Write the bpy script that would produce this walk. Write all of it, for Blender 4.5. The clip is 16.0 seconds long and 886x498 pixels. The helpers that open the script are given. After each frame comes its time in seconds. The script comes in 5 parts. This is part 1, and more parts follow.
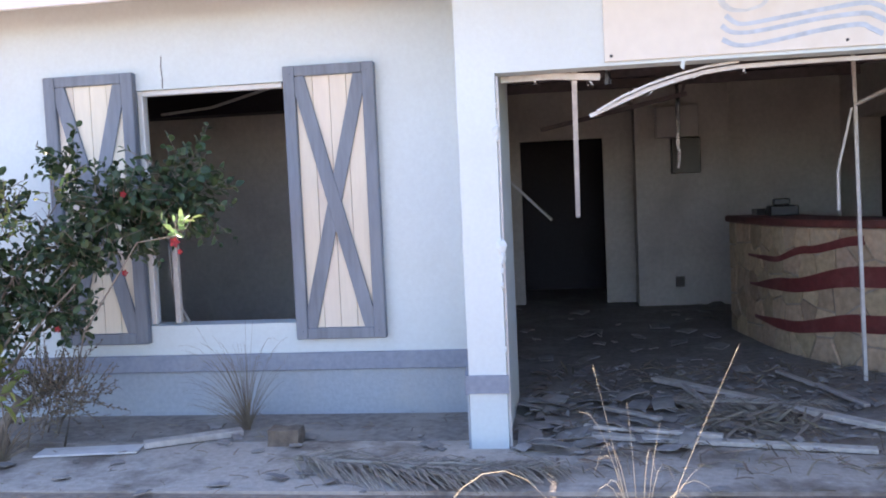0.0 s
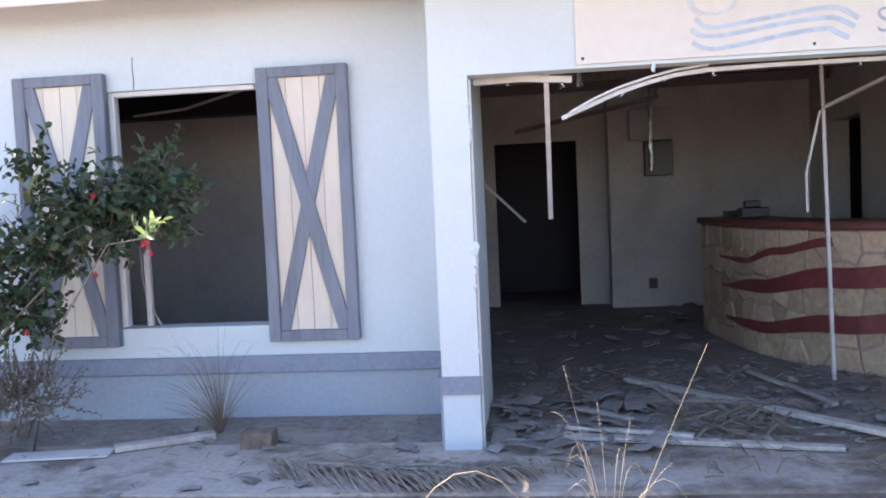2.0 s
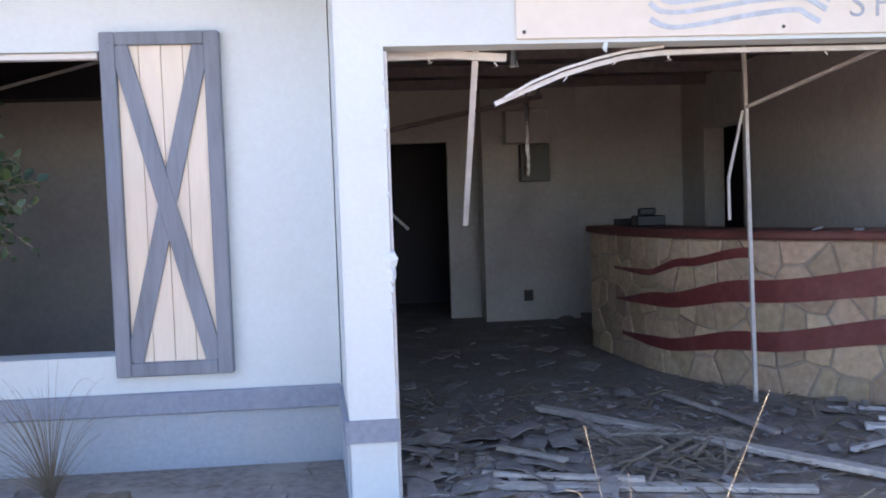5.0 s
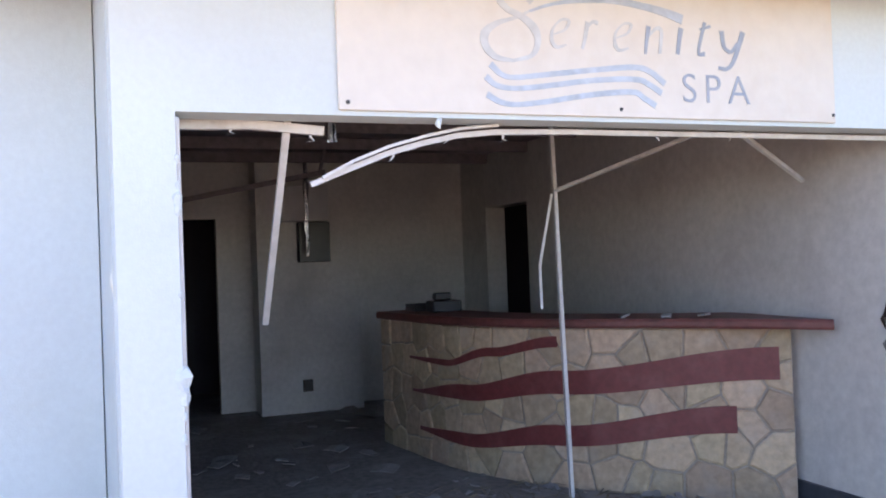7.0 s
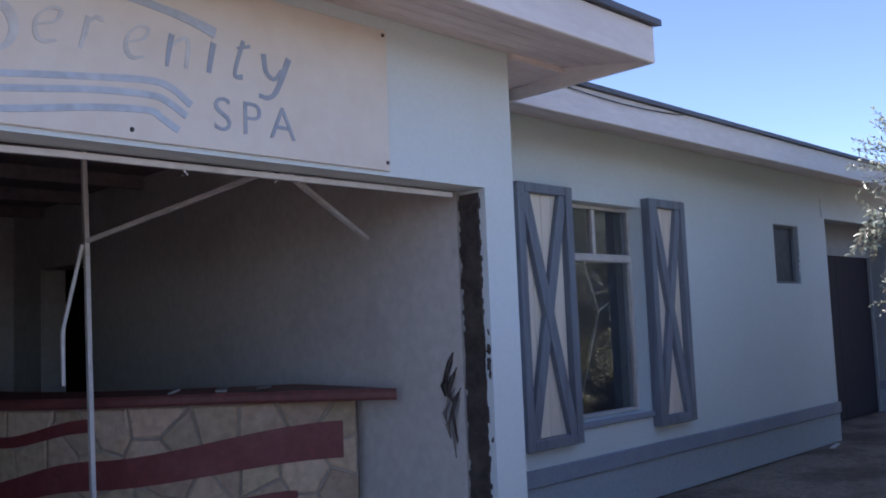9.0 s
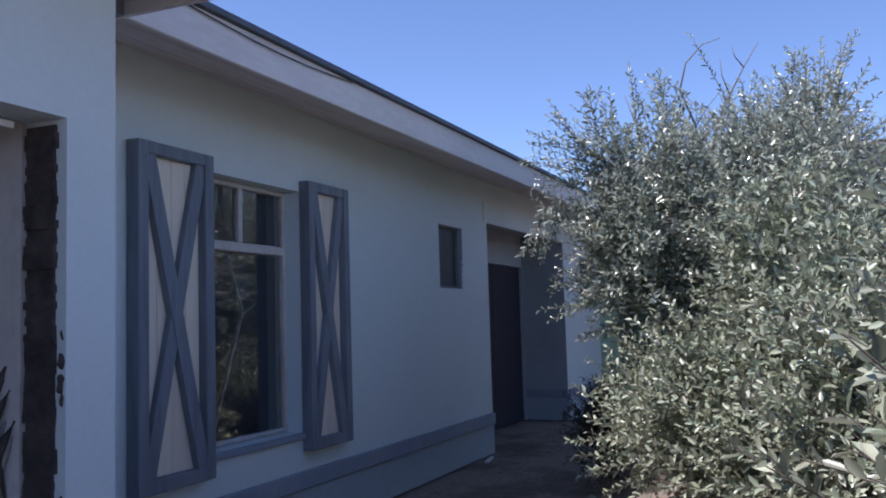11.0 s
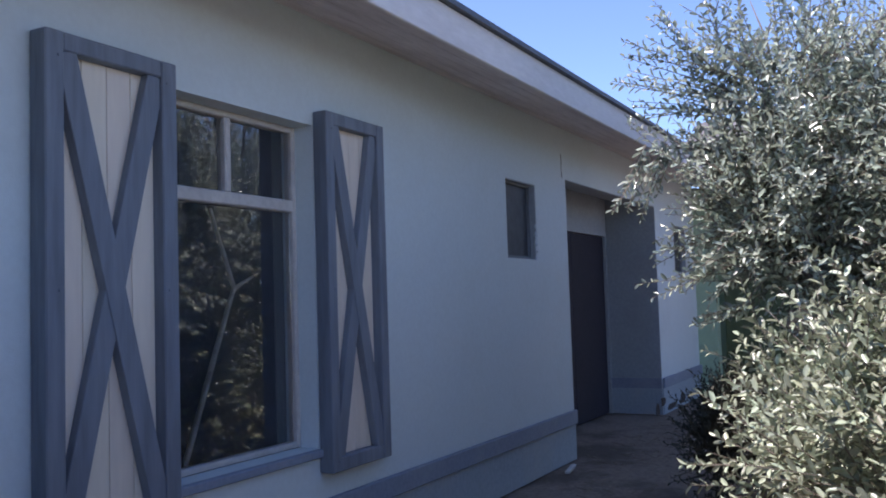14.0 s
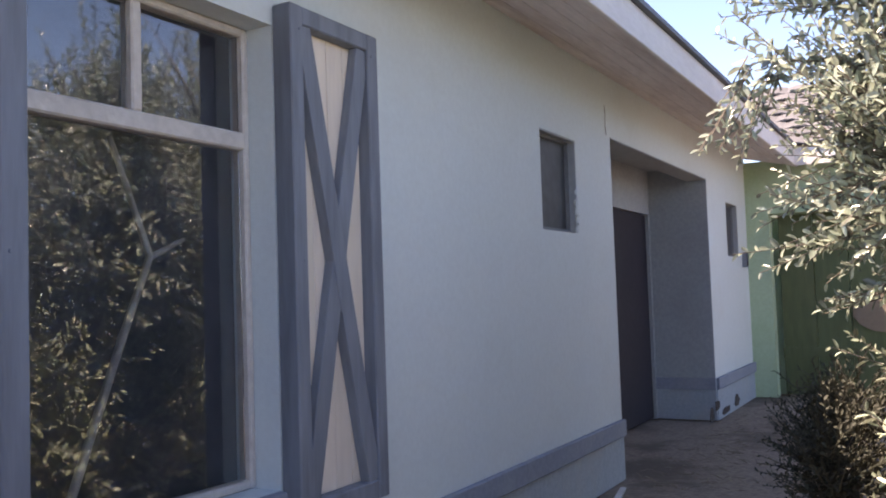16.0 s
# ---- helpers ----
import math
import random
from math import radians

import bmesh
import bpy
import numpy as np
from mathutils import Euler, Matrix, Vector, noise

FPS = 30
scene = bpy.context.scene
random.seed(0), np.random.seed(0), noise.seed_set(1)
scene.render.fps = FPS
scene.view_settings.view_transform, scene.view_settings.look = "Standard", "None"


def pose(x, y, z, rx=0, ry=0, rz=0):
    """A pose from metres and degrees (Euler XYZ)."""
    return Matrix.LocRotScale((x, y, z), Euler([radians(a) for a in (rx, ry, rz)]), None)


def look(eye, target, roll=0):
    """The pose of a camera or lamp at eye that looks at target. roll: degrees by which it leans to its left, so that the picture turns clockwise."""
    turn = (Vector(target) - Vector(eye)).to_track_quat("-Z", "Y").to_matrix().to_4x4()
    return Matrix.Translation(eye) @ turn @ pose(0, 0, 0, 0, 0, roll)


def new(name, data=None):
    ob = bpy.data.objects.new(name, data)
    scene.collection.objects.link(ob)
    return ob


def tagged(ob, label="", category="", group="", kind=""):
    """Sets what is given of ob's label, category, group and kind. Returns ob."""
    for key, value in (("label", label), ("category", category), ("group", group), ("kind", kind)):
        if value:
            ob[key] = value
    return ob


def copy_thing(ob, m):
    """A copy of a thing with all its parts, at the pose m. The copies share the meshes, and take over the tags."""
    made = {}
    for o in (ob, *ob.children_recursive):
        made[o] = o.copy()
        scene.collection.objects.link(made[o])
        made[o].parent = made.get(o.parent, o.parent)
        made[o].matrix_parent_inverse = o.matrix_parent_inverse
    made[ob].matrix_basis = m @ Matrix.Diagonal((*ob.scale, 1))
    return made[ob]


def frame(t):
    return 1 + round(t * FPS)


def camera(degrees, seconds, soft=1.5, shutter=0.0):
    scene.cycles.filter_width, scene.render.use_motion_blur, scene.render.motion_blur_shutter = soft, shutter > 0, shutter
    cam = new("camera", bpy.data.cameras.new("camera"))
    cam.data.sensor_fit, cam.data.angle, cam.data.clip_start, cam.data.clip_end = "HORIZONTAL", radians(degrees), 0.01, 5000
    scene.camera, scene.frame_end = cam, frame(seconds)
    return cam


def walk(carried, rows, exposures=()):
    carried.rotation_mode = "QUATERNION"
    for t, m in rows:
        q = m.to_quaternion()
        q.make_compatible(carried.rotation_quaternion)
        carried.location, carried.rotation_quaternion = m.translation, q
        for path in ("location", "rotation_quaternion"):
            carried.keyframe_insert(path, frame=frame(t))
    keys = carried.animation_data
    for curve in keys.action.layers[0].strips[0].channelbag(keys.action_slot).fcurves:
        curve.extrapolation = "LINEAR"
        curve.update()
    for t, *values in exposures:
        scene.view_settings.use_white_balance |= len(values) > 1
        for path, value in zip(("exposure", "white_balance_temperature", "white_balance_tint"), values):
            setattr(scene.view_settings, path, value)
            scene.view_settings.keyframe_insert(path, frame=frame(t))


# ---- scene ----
cam = camera(53.1, 16.0, soft=1.9)
PATH = [
    (0, (0.347, 0.015, 1.404), (0.067, 1.992, 1.283), -2.6),
    (0.5, (0.348, 0.015, 1.413), (0.093, 1.995, 1.29), -2.5),
    (1, (0.33, 0.007, 1.408), (0.09, 1.989, 1.288), -2.5),
    (1.5, (0.336, -0.001, 1.412), (0.102, 1.982, 1.29), -2.6),
    (2, (0.364, 0.008, 1.397), (0.138, 1.991, 1.28), -2.6),
    (2.5, (0.399, 0.039, 1.387), (0.186, 2.024, 1.263), -2.6),
    (3, (0.418, 0.083, 1.38), (0.214, 2.069, 1.257), -2.4),
    (5.5, (-0.263, 1.118, 1.376), (0.089, 3.084, 1.268), -1.9),
    (6, (-0.352, 1.28, 1.423), (0.195, 3.2, 1.309), -1.9),
    (6.5, (-0.3, 1.462, 1.462), (0.344, 3.354, 1.368), -2.0),
    (7, (-0.244, 1.598, 1.484), (0.463, 3.469, 1.513), -2.1),
    (7.5, (-0.153, 1.79, 1.472), (0.674, 3.605, 1.629), -2.2),
    (8, (0.016, 1.856, 1.437), (1.071, 3.547, 1.609), -2.3),
    (8.5, (0.283, 1.958, 1.437), (1.54, 3.505, 1.607), -2.3),
    (9, (0.44, 1.997, 1.402), (1.849, 3.407, 1.572), -2.3),
    (9.5, (0.667, 2.146, 1.402), (2.266, 3.335, 1.568), -2.1),
    (10, (0.821, 2.218, 1.363), (2.57, 3.175, 1.52), -1.8),
    (10.2, (0.936, 2.298, 1.355), (2.73, 3.167, 1.512), -2.0),
    (12.5, (2.349, 3.082, 1.413), (4.197, 3.83, 1.578), -1.6),
    (13, (2.557, 3.129, 1.418), (4.379, 3.94, 1.569), -1.9),
    (13.5, (2.801, 3.161, 1.382), (4.583, 4.062, 1.502), -1.9),
    (14, (2.955, 3.223, 1.365), (4.717, 4.161, 1.484), -1.8),
    (14.5, (3.091, 3.265, 1.391), (4.846, 4.217, 1.513), -1.9),
    (15, (3.336, 3.334, 1.326), (5.086, 4.295, 1.435), -1.9),
    (15.5, (3.795, 3.571, 1.34), (5.54, 4.544, 1.444), -1.9),
    (16, (4.168, 3.87, 1.302), (5.911, 4.845, 1.41), -1.9),
]
EXPOSURES = [
    (0.0, 2.38, 8050, 21), (3.0, 2.40, 8050, 21), (5.5, 2.44, 8150, 22), (6.5, 2.47, 8050, 22), (7.0, 2.47, 7900, 21), (7.5, 2.24, 8150, 17), (8.0, 2.04, 7600, 16), (8.5, 1.54, 7100, 18),
    (9.0, 0.99, 6600, 23), (9.5, 0.58, 6400, 23), (10.2, 0.36, 6300, 23), (12.5, 0.82, 6150, 25), (13.5, 0.94, 6300, 24), (14.5, 1.12, 6550, 24), (15.0, 1.50, 6700, 21), (15.3, 1.50, 7150, 19), (15.5, 1.36, 7450, 19), (16.0, 1.81, 8450, 26),
]
walk(cam, [(t, look(eye, target, roll)) for t, eye, target, roll in PATH], EXPOSURES)

# ---- sky and sun ----
SUN_ELEVATION, SUN_AZIMUTH = 62.5, -40.0  # high behind the building, towards -x
world = bpy.data.worlds.new("sky_world")
scene.world = world
world.use_nodes = True
wn = world.node_tree.nodes
sky = wn.new("ShaderNodeTexSky")
sky.sky_type = "NISHITA"
sky.sun_disc = False
sky.sun_elevation = radians(SUN_ELEVATION)
sky.sun_rotation = radians(SUN_AZIMUTH)
sky.altitude = 2200.0
sky.air_density, sky.dust_density, sky.ozone_density = 0.95, 0.0, 5.0
world.node_tree.links.new(sky.outputs[0], wn["Background"].inputs[0])
wn["Background"].inputs[1].default_value = 0.15
sun_data = bpy.data.lights.new("sun", "SUN")
sun_data.energy, sun_data.angle, sun_data.color = 4.0, radians(0.5), (1.0, 0.96, 0.90)
sun = new("sun", sun_data)
_az, _el = radians(SUN_AZIMUTH), radians(SUN_ELEVATION)
sun.matrix_world = look((math.sin(_az) * math.cos(_el) * 50, math.cos(_az) * math.cos(_el) * 50, math.sin(_el) * 50), (0, 0, 0))


# ---- materials ----
def mat(name, base, rough=0.7, grain=30.0, amount=0.12, stain=None, stain_scale=1.6, stain_amount=0.35, bump=0.15, bump_scale=60.0,
        metal=0.0, island=0.0, random_hue=0.0, stretch=(1, 1, 1), spec=0.5, translucent=0.0, edge=(0.48, 0.72)):
    """Painted or natural surface: base colour with grain, stains with a shape of their own, fine relief."""
    m = bpy.data.materials.new(name)
    m.use_nodes = True
    nt = m.node_tree
    n, l = nt.nodes, nt.links
    bsdf = n["Principled BSDF"]
    bsdf.inputs["Roughness"].default_value = rough
    bsdf.inputs["Metallic"].default_value = metal
    bsdf.inputs["Specular IOR Level"].default_value = spec
    geo = n.new("ShaderNodeNewGeometry")
    mp = n.new("ShaderNodeMapping")
    mp.inputs["Scale"].default_value = stretch
    l.new(geo.outputs["Position"], mp.inputs[0])
    fine = n.new("ShaderNodeTexNoise")
    fine.inputs["Scale"].default_value = grain
    fine.inputs["Detail"].default_value = 5
    l.new(mp.outputs[0], fine.inputs["Vector"])
    big = n.new("ShaderNodeTexNoise")
    big.inputs["Scale"].default_value = stain_scale
    big.inputs["Detail"].default_value = 7
    big.inputs["Roughness"].default_value = 0.65
    l.new(mp.outputs[0], big.inputs["Vector"])
    r1 = n.new("ShaderNodeMapRange")
    r1.inputs[1].default_value, r1.inputs[2].default_value = 0.3, 0.7
    r1.inputs[3].default_value, r1.inputs[4].default_value = 1 - amount, 1 + amount
    l.new(fine.outputs["Fac"], r1.inputs[0])
    mul = n.new("ShaderNodeMix")
    mul.data_type, mul.blend_type = "RGBA", "MULTIPLY"
    mul.inputs["Factor"].default_value = 1.0
    mul.inputs["A"].default_value = (*base, 1)
    l.new(r1.outputs[0], mul.inputs["B"])
    r2 = n.new("ShaderNodeMapRange")
    r2.inputs[1].default_value, r2.inputs[2].default_value = edge
    r2.inputs[3].default_value, r2.inputs[4].default_value = 0.0, stain_amount
    l.new(big.outputs["Fac"], r2.inputs[0])
    mx = n.new("ShaderNodeMix")
    mx.data_type = "RGBA"
    mx.inputs["B"].default_value = (*(stain or [c * 0.6 for c in base]), 1)
    l.new(r2.outputs[0], mx.inputs["Factor"])
    l.new(mul.outputs["Result"], mx.inputs["A"])
    colour = mx.outputs["Result"]
    if island or random_hue:
        hsv = n.new("ShaderNodeHueSaturation")
        if island:
            src = geo.outputs["Random Per Island"]
        else:
            oi = n.new("ShaderNodeObjectInfo")
            src = oi.outputs["Random"]
        v = n.new("ShaderNodeMapRange")
        v.inputs[3].default_value, v.inputs[4].default_value = 1 - (island or random_hue), 1 + (island or random_hue)
        l.new(src, v.inputs[0])
        l.new(v.outputs[0], hsv.inputs["Value"])
        wob = n.new("ShaderNodeMath")
        wob.operation = "MULTIPLY"
        wob.inputs[1].default_value = 7.31
        l.new(src, wob.inputs[0])
        fr = n.new("ShaderNodeMath")
        fr.operation = "FRACT"
        l.new(wob.outputs[0], fr.inputs[0])
        h = n.new("ShaderNodeMapRange")
        h.inputs[3].default_value, h.inputs[4].default_value = (0.47, 0.53) if island else (0.484, 0.508)
        l.new(fr.outputs[0], h.inputs[0])
        l.new(h.outputs[0], hsv.inputs["Hue"])
        l.new(colour, hsv.inputs["Color"])
        colour = hsv.outputs["Color"]
    l.new(colour, bsdf.inputs["Base Color"])
    if bump:
        bn = n.new("ShaderNodeTexNoise")
        bn.inputs["Scale"].default_value = bump_scale
        bn.inputs["Detail"].default_value = 4
        l.new(mp.outputs[0], bn.inputs["Vector"])
        b = n.new("ShaderNodeBump")
        b.inputs["Strength"].default_value = bump
        b.inputs["Distance"].default_value = 0.01
        l.new(bn.outputs["Fac"], b.inputs["Height"])
        l.new(b.outputs[0], bsdf.inputs["Normal"])
    if translucent:
        tr = n.new("ShaderNodeBsdfTranslucent")
        l.new(colour, tr.inputs["Color"])
        ms = n.new("ShaderNodeMixShader")
        ms.inputs[0].default_value = translucent
        l.new(bsdf.outputs[0], ms.inputs[1])
        l.new(tr.outputs[0], ms.inputs[2])
        l.new(ms.outputs[0], n["Material Output"].inputs["Surface"])
    return m


M_WALL = mat("pale_blue_plaster", (0.60, 0.68, 0.70), 0.85, 40, 0.03, (0.50, 0.55, 0.54), 0.9, 0.45, 0.12, 120)
M_PLINTH = mat("blue_plinth_paint", (0.325, 0.385, 0.44), 0.8, 35, 0.08, (0.40, 0.42, 0.42), 2.2, 0.6, 0.25, 70)
M_BAND = mat("slate_band_paint", (0.23, 0.27, 0.338), 0.75, 35, 0.10, (0.34, 0.37, 0.40), 3.0, 0.5, 0.15, 70)
M_SHUTTER = mat("slate_blue_timber_paint", (0.158, 0.184, 0.225), 0.6, 30, 0.16, (0.27, 0.31, 0.37), 4.0, 0.6, 0.35, 40, stretch=(1, 1, 0.12))
M_CREAM = mat("cream_board_paint", (0.74, 0.67, 0.56), 0.65, 30, 0.05, (0.62, 0.55, 0.44), 4.0, 0.35, 0.15, 40, stretch=(1, 1, 0.15), random_hue=0.03)
M_FASCIA = mat("weathered_white_fascia", (0.72, 0.69, 0.67), 0.7, 25, 0.06, (0.50, 0.45, 0.43), 2.2, 0.5, 0.2, 50, stretch=(0.35, 1, 1.5))
M_SOFFIT = mat("peeling_soffit_paint", (0.70, 0.63, 0.615), 0.8, 25, 0.09, (0.40, 0.31, 0.30), 3.4, 0.6, 0.3, 40, stretch=(0.3, 1.6, 1))
M_ROOF = mat("dark_roof_sheet", (0.075, 0.085, 0.11), 0.55, 20, 0.2, (0.10, 0.09, 0.08), 3, 0.4, 0.2, 40)
M_TILE = mat("grey_roof_tile", (0.13, 0.125, 0.125), 0.85, 25, 0.2, (0.21, 0.20, 0.19), 3, 0.5, 0.3, 40, random_hue=0.18)
M_SIGN = mat("sign_board", (0.67, 0.63, 0.565), 0.5, 14, 0.03, (0.60, 0.50, 0.40), 2.6, 0.45, 0.05, 30)
M_SIGNBLUE = mat("faded_blue_sign_paint", (0.42, 0.49, 0.56), 0.6, 20, 0.15, (0.55, 0.58, 0.62), 8, 0.8, 0.05)
M_SIGNGREY = mat("grey_blue_sign_paint", (0.30, 0.35, 0.42), 0.6, 20, 0.12, (0.45, 0.48, 0.52), 8, 0.6, 0.05)
M_SIGNPALE = mat("washed_out_sign_paint", (0.53, 0.55, 0.55), 0.6, 20, 0.12, (0.62, 0.59, 0.54), 8, 0.7, 0.05)
M_INWALL = mat("grimy_interior_plaster", (0.56, 0.535, 0.505), 0.9, 20, 0.08, (0.33, 0.305, 0.29), 1.0, 0.6, 0.25, 40)
# Wall plaster darkened, so its colour carries the shade inside the alcove.
M_ALCOVE = mat("shade_grey_plaster", (0.32, 0.36, 0.385), 0.9, 30, 0.08, (0.25, 0.265, 0.27), 1.2, 0.5, 0.25, 70)
M_OLDFRAME = mat("weathered_grey_paint", (0.20, 0.225, 0.25), 0.7, 30, 0.1, (0.13, 0.14, 0.15), 2.0, 0.5, 0.2, 60)
M_INFLOOR = mat("dirty_screed_floor", (0.22, 0.20, 0.185), 0.9, 18, 0.25, (0.32, 0.295, 0.265), 2.2, 0.8, 0.6, 25, edge=(0.50, 0.62))
M_CEIL = mat("dark_ceiling", (0.20, 0.17, 0.18), 0.95, 15, 0.2, (0.22, 0.17, 0.16), 1.2, 0.7, 0.3, 20)
M_STONE = mat("flagstone", (0.46, 0.35, 0.235), 0.8, 22, 0.18, (0.48, 0.41, 0.33), 6, 0.6, 0.5, 45, random_hue=0.22)
M_MORTAR = mat("stone_mortar", (0.36, 0.31, 0.26), 0.95, 40, 0.15, None, 3, 0.3, 0.4, 60)
M_RED = mat("maroon_tile_band", (0.17, 0.035, 0.035), 0.55, 25, 0.15, (0.26, 0.10, 0.09), 5, 0.5, 0.15, 40)
M_TOP = mat("red_brown_counter_wood", (0.16, 0.05, 0.045), 0.5, 20, 0.2, (0.09, 0.04, 0.035), 4, 0.6, 0.25, 40)
M_METAL = mat("painted_ceiling_batten", (0.62, 0.61, 0.60), 0.5, 20, 0.08, (0.40, 0.38, 0.36), 8, 0.5, 0.1)
M_SCAR = mat("bare_broken_jamb", (0.055, 0.045, 0.042), 0.95, 20, 0.3, (0.12, 0.10, 0.085), 7, 0.7, 0.9, 28)
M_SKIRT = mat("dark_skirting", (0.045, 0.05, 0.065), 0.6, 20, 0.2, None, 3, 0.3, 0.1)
M_PVC = mat("white_window_frame_paint", (0.70, 0.69, 0.67), 0.45, 30, 0.04, (0.50, 0.48, 0.45), 6, 0.35, 0.05)
# Colour of the double door, and of the shade in rooms behind doorways.
M_NEARBLACK = mat("dark_door_and_room_shade", (0.020, 0.017, 0.028), 0.6, 20, 0.2, None, 2, 0.3, 0.1)
M_GREEN = mat("lime_green_plaster", (0.36, 0.48, 0.33), 0.85, 30, 0.06, (0.27, 0.40, 0.22), 1.5, 0.4, 0.2, 80)
M_OLIVE = mat("recess_shade_olive_boards", (0.075, 0.105, 0.045), 0.7, 20, 0.15, (0.12, 0.14, 0.07), 2, 0.5, 0.3, 40, stretch=(1, 1, 0.2), random_hue=0.1)
M_PEACH = mat("peach_painted_panel", (0.20, 0.16, 0.115), 0.8, 30, 0.06, None, 3, 0.3, 0.1)
M_GROUND = mat("sandy_ground", (0.26, 0.205, 0.165), 0.95, 30, 0.25, (0.12, 0.09, 0.07), 1.1, 0.85, 0.8, 30, edge=(0.48, 0.60))
M_PAVE = mat("dusty_concrete", (0.43, 0.385, 0.34), 0.9, 25, 0.14, (0.17, 0.135, 0.11), 1.1, 0.9, 0.6, 40, edge=(0.47, 0.57))
M_PLANK = mat("weathered_white_plank", (0.46, 0.43, 0.39), 0.8, 18, 0.2, (0.26, 0.22, 0.18), 5, 0.6, 0.4, 40, random_hue=0.15)
M_CHIP = mat("plaster_and_board_scraps", (0.26, 0.245, 0.235), 0.9, 18, 0.2, (0.20, 0.17, 0.15), 6, 0.7, 0.4, 40, island=0.25)
M_DRY = mat("dry_straw", (0.68, 0.60, 0.46), 0.7, 20, 0.2, (0.52, 0.43, 0.30), 8, 0.5, 0.1, island=0.3, translucent=0.25)
M_DEADLEAF = mat("dead_leaf_litter", (0.21, 0.165, 0.12), 0.9, 20, 0.2, (0.28, 0.22, 0.16), 8, 0.5, 0.2, island=0.4)
M_FROND = mat("dead_grey_frond", (0.30, 0.265, 0.225), 0.85, 20, 0.2, None, 8, 0.5, 0.1, island=0.35)
M_FIBRE = mat("grey_palm_fibre", (0.21, 0.18, 0.145), 0.8, 20, 0.2, None, 8, 0.5, 0.1, island=0.3)
M_LEAF = mat("silvery_green_leaf", (0.385, 0.44, 0.35), 0.24, 25, 0.15, (0.42, 0.43, 0.35), 5, 0.5, 0.05, island=0.6, translucent=0.32, spec=0.95)
M_LEAFLIGHT = mat("pale_oval_leaf", (0.345, 0.395, 0.28), 0.34, 25, 0.15, (0.44, 0.43, 0.31), 5, 0.5, 0.05, island=0.58, translucent=0.25, spec=0.65)
M_LEAFDARK = mat("dark_green_leaf", (0.035, 0.075, 0.035), 0.45, 25, 0.15, (0.06, 0.10, 0.04), 5, 0.5, 0.05, island=0.4, translucent=0.25)
M_WEED = mat("dusty_dark_weed", (0.05, 0.052, 0.036), 0.7, 25, 0.2, (0.06, 0.05, 0.035), 6, 0.5, 0.05, island=0.4, translucent=0.1)
M_LEAFPALE = mat("yellow_green_leaf", (0.20, 0.26, 0.07), 0.5, 25, 0.15, None, 5, 0.3, 0.05, island=0.3, translucent=0.35)
M_SPRIG = mat("fresh_green_leaf", (0.26, 0.40, 0.17), 0.45, 25, 0.12, None, 5, 0.3, 0.05, island=0.3, translucent=0.3)
M_BARK = mat("grey_twig_bark", (0.20, 0.17, 0.14), 0.9, 30, 0.2, None, 6, 0.5, 0.4, 50)
M_FLOWER = mat("red_flower", (0.30, 0.025, 0.035), 0.6, 30, 0.1, None, 6, 0.3, 0.0, translucent=0.3)
M_STICK = mat("bleached_stick", (0.42, 0.40, 0.37), 0.8, 20, 0.15, None, 8, 0.4, 0.2)
M_BLACK = mat("black_plastic", (0.015, 0.015, 0.018), 0.35, 30, 0.1, None, 4, 0.2, 0.05)
M_BOX = mat("grey_white_enamel", (0.48, 0.47, 0.46), 0.5, 20, 0.06, (0.33, 0.30, 0.28), 5, 0.5, 0.05)
M_FOIL = mat("crumpled_clear_film", (0.75, 0.77, 0.80), 0.12, 20, 0.05, None, 5, 0.1, 0.8, 30, metal=0.9)
M_PANE = mat("dusty_dark_pane", (0.05, 0.058, 0.066), 0.5, 15, 0.2, (0.10, 0.11, 0.115), 5, 0.5, 0.05)
M_BLOCK = mat("rough_brown_block", (0.18, 0.14, 0.11), 0.95, 25, 0.25, None, 6, 0.5, 0.8, 40)


def glass_material():
    m = bpy.data.materials.new("window_glass")
    m.use_nodes = True
    b = m.node_tree.nodes["Principled BSDF"]
    b.inputs["Base Color"].default_value = (0.93, 0.95, 0.96, 1)
    b.inputs["Transmission Weight"].default_value = 1.0
    b.inputs["Roughness"].default_value = 0.01
    b.inputs["IOR"].default_value = 1.75
    return m


M_GLASS = glass_material()
M_CASEMENT = mat("weathered_cream_window_paint", (0.53, 0.505, 0.475), 0.6, 30, 0.1, (0.38, 0.36, 0.34), 4, 0.6, 0.25, 50)


# ---- mesh helpers ----
def finish(name, bm, material, parent=None, bevel=0.0, smooth=False):
    me = bpy.data.meshes.new(name)
    if bevel:
        bmesh.ops.bevel(bm, geom=list(bm.edges), offset=bevel, segments=1, affect="EDGES", clamp_overlap=True)
    bmesh.ops.recalc_face_normals(bm, faces=bm.faces)
    if smooth:
        for f in bm.faces:
            f.smooth = True
    bm.to_mesh(me)
    bm.free()
    me.materials.append(material)
    ob = new(name, me)
    ob.parent = parent
    return ob


def part(name, bm, material, parent, label="", bevel=0.0, smooth=False):
    ob = finish(name, bm, material, parent, bevel, smooth)
    if label:
        ob["label"] = label
    return ob


def box(x0, x1, y0, y1, z0, z1, bm=None):
    bm = bm or bmesh.new()
    bmesh.ops.create_cube(bm, size=1.0, matrix=Matrix.Translation(((x0 + x1) / 2, (y0 + y1) / 2, (z0 + z1) / 2)) @ Matrix.Diagonal((x1 - x0, y1 - y0, z1 - z0, 1)))
    return bm


